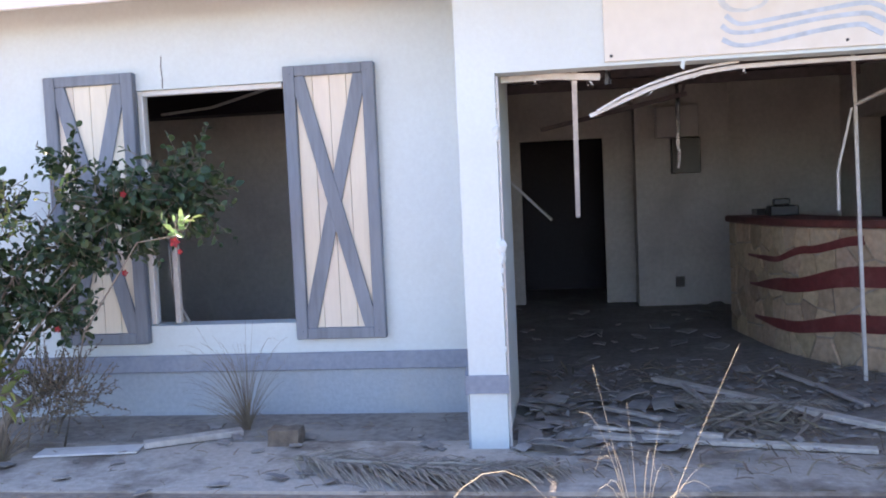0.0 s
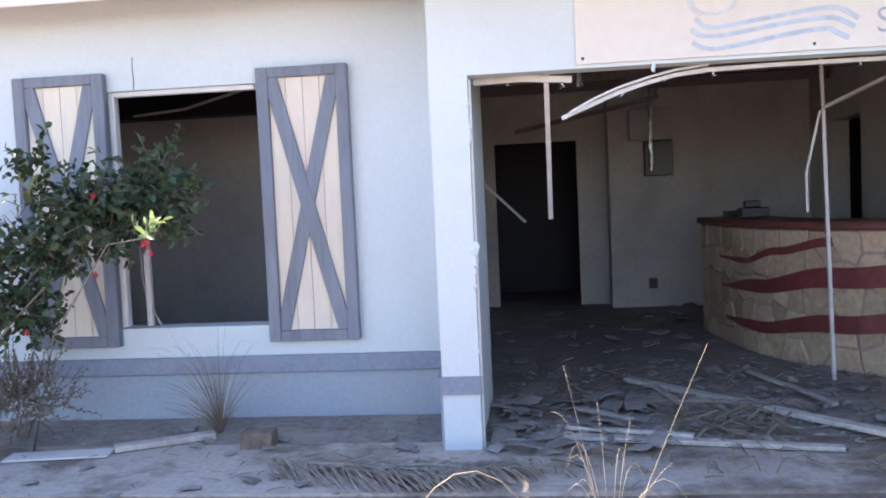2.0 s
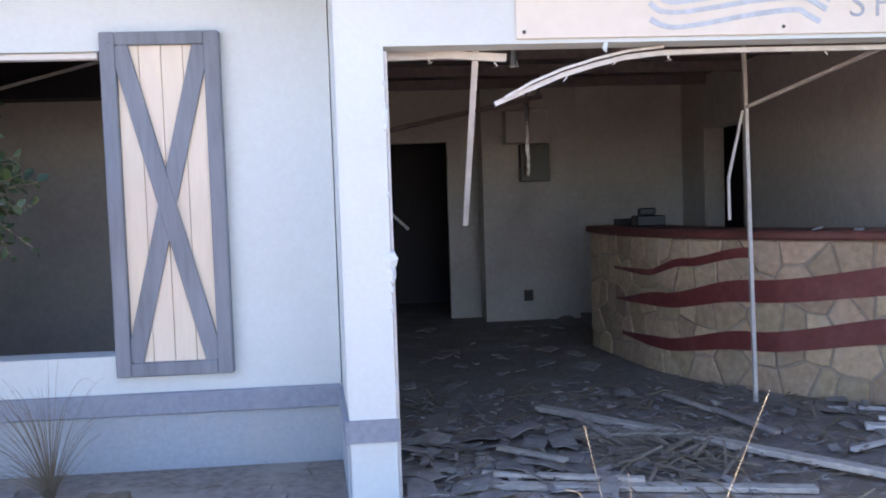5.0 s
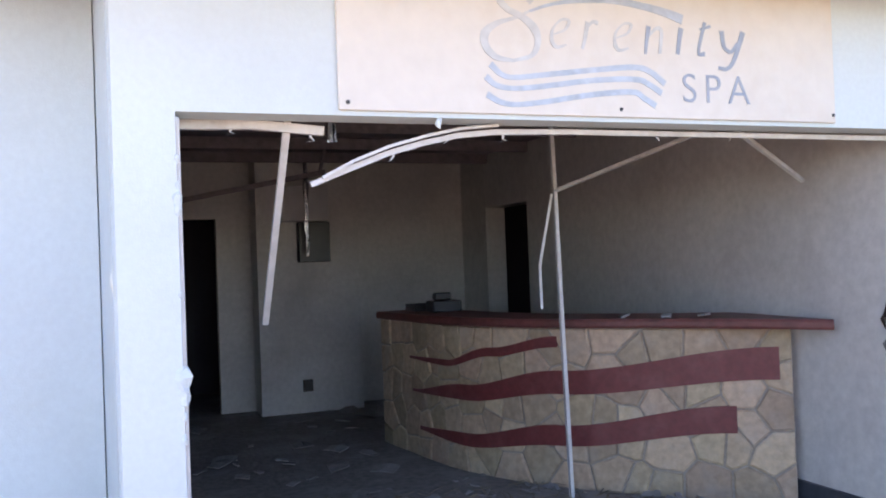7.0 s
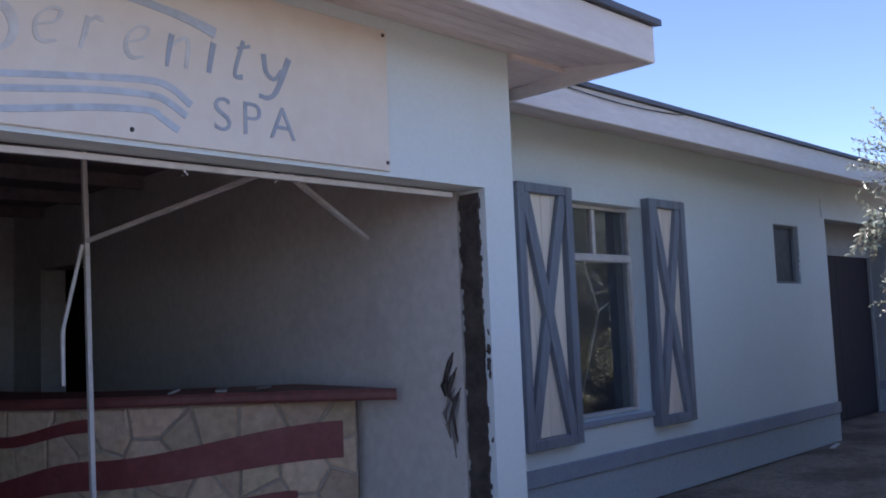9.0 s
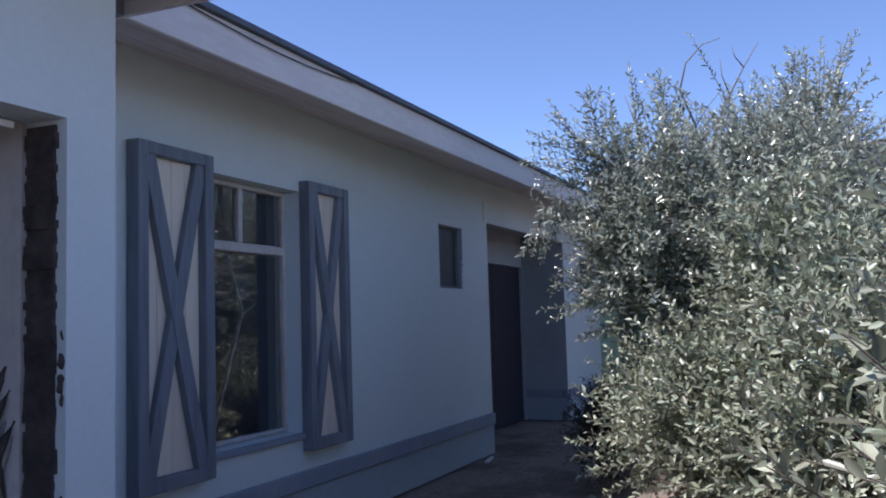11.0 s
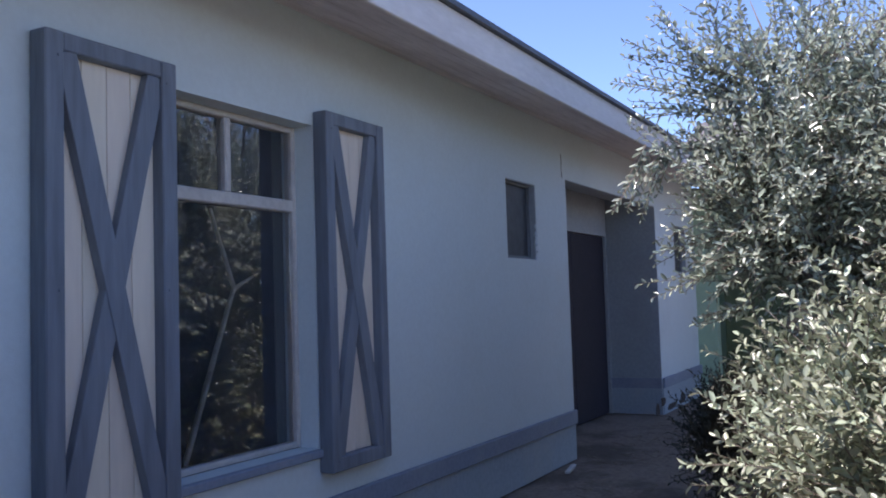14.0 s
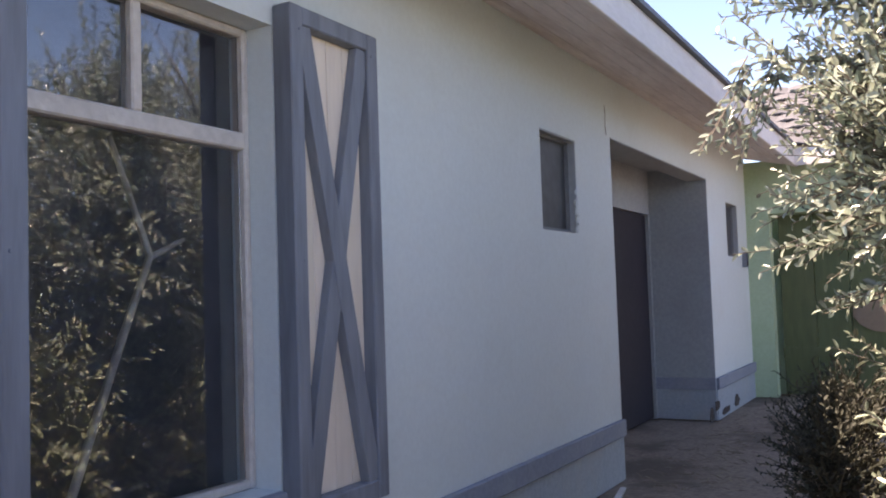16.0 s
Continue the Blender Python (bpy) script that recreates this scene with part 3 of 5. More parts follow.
# Upright gets the greyer window paint, which puts its shade into the colour.
under(part("window_frame", box(-2.30, -2.26, LW + 0.05, LW + 0.09, 0.62, 1.35), M_CASEMENT, wf, "broken upright of the frame, darkened for the shade inside", bevel=0.005), wf)

# sign board over the opening
SY = PF - 0.002
sign = empty("sign_board", 1.75, SY, 2.045, "cream sign board with faded blue swirl and waves above the opening", "sign")
under(part("board", box(0.57, 2.93, SY - 0.014, SY, 2.06, 2.674), M_SIGN, sign, bevel=0.003), sign)
for x, z in ((0.605, 2.09), (1.779, 2.094), (2.915, 2.096), (2.91, 2.65), (1.755, 2.655), (0.605, 2.65)):
    bm = bmesh.new()
    bmesh.ops.create_cone(bm, cap_ends=True, segments=8, radius1=0.009, radius2=0.006, depth=0.006, matrix=Matrix.Translation((x, SY - 0.017, z)) @ pose(0, 0, 0, 90, 0, 0))
    under(part("screw", bm, M_BLACK, sign, "dark screw head"), sign)


def spline(pts, n=8):
    out = []
    p = [Vector((x, 0, z)) for x, z in pts]
    p = [p[0] * 2 - p[1]] + p + [p[-1] * 2 - p[-2]]
    for i in range(1, len(p) - 2):
        for k in range(n):
            t = k / n
            out.append(0.5 * ((2 * p[i]) + (p[i + 1] - p[i - 1]) * t + (2 * p[i - 1] - 5 * p[i] + 4 * p[i + 1] - p[i + 2]) * t * t + (3 * p[i] - p[i - 1] - 3 * p[i + 1] + p[i + 2]) * t ** 3))
    out.append(p[-2])
    return out


STROKES = []


def stroke(pts, widths, material, label="", smoothed=True):
    """A painted brush stroke on the board, a thin raised ribbon of changing width."""
    c = spline(pts) if smoothed else [Vector((x, 0, z)) for x, z in pts]
    bm = bmesh.new()
    STROKES.append(1)
    y0 = SY - 0.0165 - 0.0004 * (len(STROKES) % 4)
    prev = None
    n = len(c)
    for i, p in enumerate(c):
        d = (c[min(i + 1, n - 1)] - c[max(i - 1, 0)]).normalized()
        f = i / (n - 1) * (len(widths) - 1)
        k = min(int(f), len(widths) - 2)
        w = widths[k] + (widths[k + 1] - widths[k]) * (f - k)
        s = Vector((-d.z, 0, d.x)) * w / 2
        cur = [bm.verts.new((p.x + s.x * e, yy, p.z + s.z * e)) for e, yy in ((-1, y0), (1, y0), (1, y0 + 0.0025), (-1, y0 + 0.0025))]
        if prev:
            for a in range(4):
                b = (a + 1) % 4
                bm.faces.new((prev[a], prev[b], cur[b], cur[a]))
        prev = cur
    return under(part("brush_stroke", bm, material, sign, label), sign)


stroke([(1.363, 2.511), (1.40, 2.559), (1.392, 2.596), (1.319, 2.604), (1.256, 2.576), (1.237, 2.521), (1.271, 2.481), (1.337, 2.451), (1.388, 2.407), (1.40, 2.353), (1.371, 2.30), (1.29, 2.275)],
       [0.022, 0.03, 0.014, 0.034, 0.024, 0.036, 0.024, 0.012], M_SIGNPALE, "faded pale blue swirl")
stroke([(1.29, 2.275), (1.216, 2.285), (1.171, 2.325), (1.169, 2.378), (1.221, 2.42), (1.305, 2.449), (1.367, 2.478)], [0.012, 0.03, 0.036, 0.016, 0.010], M_SIGNPALE, "faded pale blue swirl")
stroke([(1.367, 2.478), (1.466, 2.512), (1.594, 2.537), (1.751, 2.548), (1.913, 2.532), (2.023, 2.511), (2.099, 2.489)], [0.010, 0.014, 0.026, 0.028, 0.034, 0.042], M_SIGNBLUE, "blue arc")
for pts in ([(1.187, 2.257), (1.236, 2.217), (1.295, 2.208), (1.428, 2.224), (1.656, 2.253), (1.843, 2.272), (1.924, 2.258), (1.998, 2.208)],
            [(1.166, 2.207), (1.211, 2.173), (1.293, 2.164), (1.426, 2.178), (1.654, 2.21), (1.853, 2.221), (1.92, 2.201), (1.979, 2.167)],
            [(1.168, 2.137), (1.22, 2.109), (1.29, 2.099), (1.423, 2.114), (1.651, 2.151), (1.836, 2.167), (1.889, 2.144), (1.948, 2.112)]):
    stroke(pts, [0.026, 0.02, 0.022, 0.024, 0.026], M_SIGNBLUE, "faded blue wavy line")
# faded italic brush strokes between the arc and the waves
LOOP = [(0.0, 0.0), (0.053, 0.023), (0.072, 0.059), (0.036, 0.061), (-0.003, 0.022), (-0.009, -0.026), (0.012, -0.051), (0.056, -0.040)]
for x, z in ((1.473, 2.39), (1.769, 2.392)):
    stroke([(x + dx, z + dz) for dx, dz in LOOP], [0.006, 0.014, 0.008, 0.018, 0.008], M_SIGNPALE)
stroke([(1.633, 2.45), (1.617, 2.38), (1.604, 2.338)], [0.020, 0.012], M_SIGNPALE)
stroke([(1.621, 2.415), (1.654, 2.451), (1.682, 2.449)], [0.008, 0.018], M_SIGNPALE)
stroke([(1.927, 2.451), (1.915, 2.391), (1.906, 2.332)], [0.022, 0.012], M_SIGNGREY)
stroke([(1.922, 2.403), (1.963, 2.442), (1.99, 2.432), (1.979, 2.336)], [0.008, 0.018, 0.014], M_SIGNPALE)
stroke([(2.091, 2.452), (2.079, 2.396), (2.069, 2.338)], [0.024, 0.018], M_SIGNGREY)
stroke([(2.215, 2.484), (2.177, 2.355), (2.209, 2.345)], [0.016, 0.014, 0.020], M_SIGNGREY)
stroke([(2.187, 2.452), (2.217, 2.46), (2.244, 2.469)], [0.010, 0.014], M_SIGNGREY)
stroke([(2.303, 2.452), (2.313, 2.384), (2.35, 2.362), (2.384, 2.401)], [0.022, 0.018, 0.014], M_SIGNGREY)
stroke([(2.418, 2.453), (2.363, 2.325), (2.324, 2.286), (2.279, 2.288)], [0.026, 0.018, 0.016], M_SIGNGREY)
tx = bpy.data.curves.new("spa", "FONT")
tx.body, tx.size, tx.extrude, tx.space_character, tx.offset = "SPA", 0.182, 0.001, 1.36, -0.0015
tob = new("spa_text", tx)
bpy.context.view_layer.update()
tme = bpy.data.meshes.new_from_object(tob.evaluated_get(bpy.context.evaluated_depsgraph_get()))
bpy.data.objects.remove(tob)
tme.materials.clear()
tme.materials.append(M_SIGNGREY)
word = new("lettering", tme)
word.parent = sign
word["label"] = "grey-blue painted word SPA"
word.matrix_basis = Matrix.Translation(Vector((2.08, SY - 0.0165, 2.132)) - sign.location) @ pose(0, 0, 0, 90, 0, 0)


# ---- lobby: counter with stone cladding ----
def catmull(pts, n):
    p = [Vector((x, y, 0)) for x, y in pts]
    p = [p[0] * 2 - p[1]] + p + [p[-1] * 2 - p[-2]]
    out = []
    for i in range(1, len(p) - 2):
        for k in range(n):
            t = k / n
            out.append(0.5 * ((2 * p[i]) + (p[i + 1] - p[i - 1]) * t + (2 * p[i - 1] - 5 * p[i] + 4 * p[i + 1] - p[i + 2]) * t * t + (3 * p[i] - p[i - 1] - 3 * p[i + 1] + p[i + 2]) * t ** 3))
    out.append(p[-2])
    return out


FRONT = catmull([(1.88, 8.7), (2.02, 7.65), (2.22, 7.08), (2.50, 6.63), (2.90, 6.21), (3.45, 5.71)], 10)
LEN = [0.0]
for a, b in zip(FRONT, FRONT[1:]):
    LEN.append(LEN[-1] + (b - a).length)


def along(s):
    """Point and outward normal (towards the door) of the counter's front at arc length s."""
    s = min(max(s, 0), LEN[-1] - 1e-4)
    k = max(i for i in range(len(LEN) - 1) if LEN[i] <= s)
    f = (s - LEN[k]) / (LEN[k + 1] - LEN[k])
    p = FRONT[k].lerp(FRONT[k + 1], f)
    d0 = (FRONT[min(k + 1, len(FRONT) - 1)] - FRONT[max(k - 1, 0)]).normalized()
    d1 = (FRONT[min(k + 2, len(FRONT) - 1)] - FRONT[k]).normalized()
    d = d0.lerp(d1, f).normalized()
    return p, Vector((d.y, -d.x, 0))


def shell(s0, s1, z0, z1, front, back, n=40):
    bm = bmesh.new()
    prev = None
    for i in range(n + 1):
        p, nrm = along(s0 + (s1 - s0) * i / n)
        a, b = p + nrm * front, p - nrm * back
        cur = [bm.verts.new((q.x, q.y, z)) for q, z in ((a, z0), (a, z1), (b, z1), (b, z0))]
        if prev:
            for k in range(4):
                j = (k + 1) % 4
                bm.faces.new((prev[k], prev[j], cur[j], cur[k]))
        else:
            bm.faces.new(cur[::-1])
        prev = cur
    bm.faces.new(prev)
    return bm


SLEN = LEN[-1]
_p, _n = along(0.1)
NORMAL_SIGN = 1.0 if (Vector((-0.2, 1.5, 0)) - _p).dot(_n) > 0 else -1.0
_along = along


def along(s):
    p, n = _along(s)
    return p, n * NORMAL_SIGN


counter = empty("reception_counter", 2.5, 6.8, 0.0, "curved reception counter clad in tan flagstones with maroon bands", "counter")
under(part("body", shell(0, SLEN, 0, 1.03, 0.0, 0.45), M_MORTAR, counter), counter)
top_bm = bmesh.new()
prev = None
for i in range(61):
    s = SLEN * i / 60
    p, n = along(s)
    flare = max(0.0, (i / 60 - 0.75) / 0.25)
    a, b = p + n * (0.05 + 0.20 * flare * flare), p - n * 0.48
    a = a + Vector((0.74, -0.67, 0)) * 0.22 * flare ** 4
    a.x, b.x = min(a.x, 3.5), min(b.x, 3.5)
    ring = []
    for q, z in ((a, 1.035), (a + n * 0.008, 1.05), (a + n * 0.008, 1.075), (a, 1.092), (b, 1.092), (b, 1.035)):
        ring.append(top_bm.verts.new((q.x, q.y, z)))
    if prev:
        for k in range(6):
            j = (k + 1) % 6
            top_bm.faces.new((prev[k], prev[j], ring[j], ring[k]))
    else:
        top_bm.faces.new(ring[::-1])
    prev = ring
top_bm.faces.new(prev)
under(part("countertop", top_bm, M_TOP, counter, "scuffed red-brown timber countertop"), counter)


def band(rows, label):
    """A maroon band: rows of (share of length, lower z, upper z), laid on the stones."""
    bm = bmesh.new()
    prev = None
    n = 40
    for i in range(n + 1):
        f = rows[0][0] + (rows[-1][0] - rows[0][0]) * i / n
        k = max(j for j in range(len(rows) - 1) if rows[j][0] <= f + 1e-9)
        u = (f - rows[k][0]) / (rows[k + 1][0] - rows[k][0])
        u2 = u * u * (3 - 2 * u)
        z0 = rows[k][1] + (rows[k + 1][1] - rows[k][1]) * u2
        z1 = rows[k][2] + (rows[k + 1][2] - rows[k][2]) * u2
        p, nr = along(f * SLEN)
        a, b = p + nr * 0.028, p - nr * 0.004
        cur = [bm.verts.new((q.x, q.y, z)) for q, z in ((a, z0), (a, z1), (b, z1), (b, z0))]
        if prev:
            for q in range(4):
                j = (q + 1) % 4
                bm.faces.new((prev[q], prev[j], cur[j], cur[q]))
        else:
            bm.faces.new(cur[::-1])
        prev = cur
    bm.faces.new(prev)
    return under(part("maroon_band", bm, M_RED, counter, label), counter)


band([(0.16, 0.75, 0.77), (0.32, 0.735, 0.78), (0.45, 0.83, 0.89), (0.60, 0.91, 0.98)], "maroon wavy band")
band([(0.17, 0.50, 0.52), (0.38, 0.51, 0.62), (0.60, 0.61, 0.76), (0.98, 0.73, 0.92)], "maroon wavy band")
band([(0.20, 0.22, 0.25), (0.38, 0.19, 0.28), (0.60, 0.28, 0.41), (0.91, 0.41, 0.57)], "maroon wavy band")


def clip_poly(poly, nx, ny, c):
    out = []
    for i in range(len(poly)):
        a, b = poly[i], poly[(i + 1) % len(poly)]
        da, db = a[0] * nx + a[1] * ny - c, b[0] * nx + b[1] * ny - c
        if da <= 0:
            out.append(a)
        if (da < 0) != (db < 0) and abs(da - db) > 1e-9:
            t = da / (da - db)
            out.append((a[0] + (b[0] - a[0]) * t, a[1] + (b[1] - a[1]) * t))
    return out


rng = random.Random(7)
seeds = []
for i in range(int(SLEN / 0.21) + 1):
    for j in range(5):
        seeds.append(((i + 0.5 + rng.uniform(-0.42, 0.42)) * 0.21, (j + 0.5 + rng.uniform(-0.4, 0.4)) * 0.206))
for k, (sx, sz) in enumerate(seeds):
    poly = [(0.004, 0.01), (SLEN - 0.004, 0.01), (SLEN - 0.004, 1.025), (0.004, 1.025)]
    for m, (ox, oz) in enumerate(seeds):
        if m == k or abs(ox - sx) > 0.8:
            continue
        nx, ny = ox - sx, oz - sz
        d = math.hypot(nx, ny)
        poly = clip_poly(poly, nx / d, ny / d, (nx * (ox + sx) / 2 + ny * (oz + sz) / 2) / d - 0.007)
        if len(poly) < 3:
            break
    if len(poly) < 3:
        continue
    bm = bmesh.new()
    depth = rng.uniform(0.012, 0.022)
    rings = []
    for off, sc in ((0.001, 1.0), (depth * 0.7, 1.0), (depth, 0.93)):
        ring = []
        for x, z in poly:
            x, z = sx + (x - sx) * sc, sz + (z - sz) * sc
            p, nr = along(x)
            q = p + nr * off
            ring.append(bm.verts.new((q.x, q.y, z)))
        rings.append(ring)
    n = len(poly)
    for a, b in zip(rings, rings[1:]):
        for i in range(n):
            j = (i + 1) % n
            bm.faces.new((a[i], a[j], b[j], b[i]))
    bm.faces.new(rings[-1])
    bm.faces.new(rings[0][::-1])
    under(part("stone", bm, M_STONE, counter), counter)

structure("baseboard", box(3.505, 3.529, 5.05, 9.26, 0.0, 0.13), M_SKIRT, "dark skirting board along the wall", "baseboard")
# broken edge of the jamb where the shop window was torn out
bm = bmesh.new()
rng = random.Random(3)
for i in range(80):
    z = i * 0.0253
    wide = 4.965 + 0.012 * noise.noise((0, 0, z * 4)) + rng.uniform(-0.006, 0.006)
    box(3.530 - rng.uniform(0.0, 0.01), 3.548, 4.84 + rng.uniform(-0.008, 0.006), wide, z, min(z + 0.0253, 2.028), bm)
structure("trim_jamb_scar", bm, M_SCAR, "bare broken edge where the frame was torn out", "trim")
structure("wall_jamb_fill", box(3.53, 3.549, 4.985, 5.019, 0, 2.6), M_INWALL, "broken plaster edge beside the jamb", "wall")


def plaster_lumps(name, x, y, spots, sign_x, label):
    """Ragged bits of plaster left on an edge."""
    bm = bmesh.new()
    r = random.Random(len(spots))
    for z, size in spots:
        n = len(bm.verts)
        bmesh.ops.create_icosphere(bm, subdivisions=2, radius=size, matrix=Matrix.Translation((x + sign_x * size * 0.1, y, z)) @ Matrix.Diagonal((0.8, 0.5, 1.5, 1)))
        bm.verts.ensure_lookup_table()
        for v in bm.verts[n:]:
            v.co += Vector(noise.noise_vector(v.co * 45)) * size * 0.6
    return structure(name, bm, M_SCAR if sign_x < 0 else M_WALL, label, "trim")


plaster_lumps("trim_jamb_left", -0.014, 4.803, [(1.74, 0.022), (1.70, 0.014), (1.78, 0.012), (1.11, 0.034), (1.06, 0.024), (0.98, 0.012), (0.55, 0.012), (1.88, 0.012), (1.4, 0.010), (0.9, 0.012)], 1, "ragged plaster bits on the pillar edge")
plaster_lumps("trim_jamb_right", 3.535, 4.815, [(1.36, 0.010), (1.28, 0.016), (1.21, 0.022), (1.16, 0.014), (0.86, 0.009)], -1, "ragged dark bits on the broken jamb")


plaster_lumps("trim_lintel", 0.97, 4.81, [(2.022, 0.016), (2.02, 0.011)], 1, "ragged plaster bits under the lintel")
plaster_lumps("trim_small_window", 9.49, RW + 0.004, [(1.70, 0.02), (1.75, 0.026), (1.81, 0.028), (1.87, 0.022), (1.94, 0.014)], 1, "broken plaster edge beside the small window")


# ---- torn ceiling battens hanging in the opening ----
def batten(name, pts, w, h, label, group="hanging ceiling battens"):
    bm = bmesh.new()
    for a, b in zip(pts, pts[1:]):
        bar(a, b, w, h, bm)
    return tagged(finish(name, bm, M_METAL), label, "batten", group)


batten("hanging_batten", [(0.412, 4.965, 2.045), (0.415, 5.663, 1.233)], 0.028, 0.02, "thin white batten hanging from the ceiling")
batten("loose_batten", [(0.01, 4.99, 2.025), (0.28, 4.985, 2.03), (0.552, 4.974, 2.008)], 0.03, 0.035, "broken white batten under the lintel")
curve_pts = [(0.489, 4.941, 1.797), (0.66, 4.94, 1.865), (0.80, 4.94, 1.92), (0.96, 4.94, 1.965), (1.10, 4.94, 1.995), (1.27, 4.94, 2.012), (1.6, 4.94, 2.018), (3.45, 4.94, 2.018)]
batten("sagging_trim", curve_pts, 0.02, 0.022, "long white trim sagging from the lintel")
batten("sagging_trim", [(x + (0.04 if k == 0 else 0.0), y - 0.03, z + 0.024) for k, (x, y, z) in enumerate(curve_pts[:6])], 0.014, 0.012, "thin white trim sagging from the lintel")
batten("hanging_batten", [(2.275, 6.37, 2.6), (2.295, 6.37, 1.895), (2.306, 6.37, 1.28), (2.335, 6.37, 0.0)], 0.022, 0.026, "bent white batten from ceiling to floor")
batten("hanging_batten", [(2.275, 6.375, 1.87), (2.178, 6.38, 1.44), (2.182, 6.38, 1.18)], 0.016, 0.016, "short bent batten beside the upright one")
batten("hanging_batten", [(2.296, 6.36, 1.888), (2.72, 5.5, 2.125), (3.005, 4.98, 2.262)], 0.022, 0.02, "slanting white batten held by the upright one")
batten("hanging_batten", [(2.45, 4.965, 2.10), (2.62, 5.10, 2.07), (3.43, 5.548, 1.866)], 0.022, 0.02, "slanting white batten under the ceiling")

# ---- ground ----
def ground_sheet():
    """One sheet to the horizon, fine near the walk, gently uneven."""
    xs = sorted({-400, -150, -60, -25, *[i * 0.35 for i in range(-30, 60)], 40, 80, 180, 400})
    ys = sorted({-400, -150, -60, -25, *[i * 0.35 for i in range(-20, 38)], 25, 60, 150, 400})
    verts, faces = [], []
    for y in ys:
        for x in xs:
            near = -10 < x < 20 and -7 < y < 12
            z = -0.012 + (0.02 * noise.noise((x * 0.9, y * 0.9, 3.0)) if near else 0.0)
            if y > 4.4:
                z = min(z, -0.006)
            verts.append((x, y, z))
    w = len(xs)
    for j in range(len(ys) - 1):
        for i in range(w - 1):
            faces.append((j * w + i, j * w + i + 1, (j + 1) * w + i + 1, (j + 1) * w + i))
    return tagged(raw_mesh("ground", verts, faces, M_GROUND), "dry sandy ground with dirt and litter", "ground", kind="structure")


ground_sheet()
structure("pavement", box(-6.9, 3.7, 4.1, 5.62, -0.04, 0.0), M_PAVE, "dusty cracked concrete strip along the building", "pavement")


# ---- tiled roof of the green building ----
roof = empty("tiled_roof", 14.84, 2.8, 2.87, "grey tiled roof of the green building", "roof", kind="structure")
SLOPE = math.radians(27)
tile_bm = bmesh.new()
for k, (a, b) in enumerate(((-0.15, -0.05), (-0.05, 0.05), (0.05, 0.15))):
    za, zb = (0.0, 0.022, 0.022, 0.0)[k], (0.0, 0.022, 0.022, 0.0)[k + 1]
    v = [tile_bm.verts.new(p) for p in ((0, a, za + 0.03), (0, b, zb + 0.03), (0.40, b, zb), (0.40, a, za), (0, a, za + 0.012), (0, b, zb + 0.012))]
    tile_bm.faces.new(v[:4])
    tile_bm.faces.new((v[4], v[5], v[1], v[0]))
tile_me = bpy.data.meshes.new("roof_tile")
tile_bm.to_mesh(tile_me)
tile_bm.free()
tile_me.materials.append(M_TILE)
for r in range(8):
    for c in range(21):
        t = new("roof_tile", tile_me)
        t.parent = roof
        t.matrix_basis = Matrix.Translation((0.31 * r * math.cos(SLOPE), -2.95 + c * 0.30 + (0.15 if r % 2 else 0.0), 0.31 * r * math.sin(SLOPE))) @ Euler((0, -SLOPE, 0)).to_matrix().to_4x4()
bm = bmesh.new()
v = [bm.verts.new((14.86, 0, 2.86)), bm.verts.new((14.86, 6.1, 2.86)), bm.verts.new((17.04, 6.1, 2.86 + 2.18 * math.tan(SLOPE))), bm.verts.new((17.04, 0, 2.86 + 2.18 * math.tan(SLOPE)))]
bm.faces.new(v)
bmesh.ops.solidify(bm, geom=bm.faces, thickness=0.02)
under(part("roof_deck", bm, M_ROOF, roof), roof)


# ---- foliage ----
def leaves_mesh(name, pos, direction, normal, length, width, material, parent):
    """Many folded oval leaves, each six points and two faces."""
    n = len(pos)
    d = direction / np.linalg.norm(direction, axis=1, keepdims=True)
    s = np.cross(d, normal)
    s /= np.linalg.norm(s, axis=1, keepdims=True) + 1e-9
    u = np.cross(s, d)
    L, W = length[:, None], width[:, None]
    v = np.empty((n, 6, 3))
    v[:, 0] = pos
    v[:, 1] = pos + d * L * 0.35 + s * W * 0.46 + u * W * 0.16
    v[:, 2] = pos + d * L * 0.75 + s * W * 0.38 + u * W * 0.10
    v[:, 3] = pos + d * L - u * L * 0.10
    v[:, 4] = pos + d * L * 0.75 - s * W * 0.38 + u * W * 0.10
    v[:, 5] = pos + d * L * 0.35 - s * W * 0.46 + u * W * 0.16
    base = (np.arange(n) * 6)[:, None]
    faces = np.concatenate([base + np.array([[0, 1, 2, 3]]), base + np.array([[0, 3, 4, 5]])], axis=1).reshape(-1)
    me = bpy.data.meshes.new(name)
    me.vertices.add(n * 6)
    me.vertices.foreach_set("co", v.reshape(-1))
    me.loops.add(n * 8)
    me.loops.foreach_set("vertex_index", faces.astype(np.int32))
    me.polygons.add(n * 2)
    me.polygons.foreach_set("loop_start", (np.arange(n * 2) * 4).astype(np.int32))
    me.update(calc_edges=True)
    me.materials.append(material)
    ob = new(name, me)
    ob.parent = parent
    return ob


def twigs_mesh(name, starts, ends, radius, material, parent):
    """Thin three-sided twigs."""
    verts, faces = [], []
    for a, b in zip(starts, ends):
        a, b = Vector(a), Vector(b)
        d = (b - a).normalized()
        s = d.orthogonal().normalized()
        u = d.cross(s)
        k = len(verts)
        for p, r in ((a, radius), (b, radius * 0.45)):
            for i in range(3):
                w = 2 * math.pi * i / 3
                verts.append(p + (s * math.cos(w) + u * math.sin(w)) * r)
        faces += [(k, k + 1, k + 4, k + 3), (k + 1, k + 2, k + 5, k + 4), (k + 2, k, k + 3, k + 5)]
    return raw_mesh(name, verts, faces, material, parent)


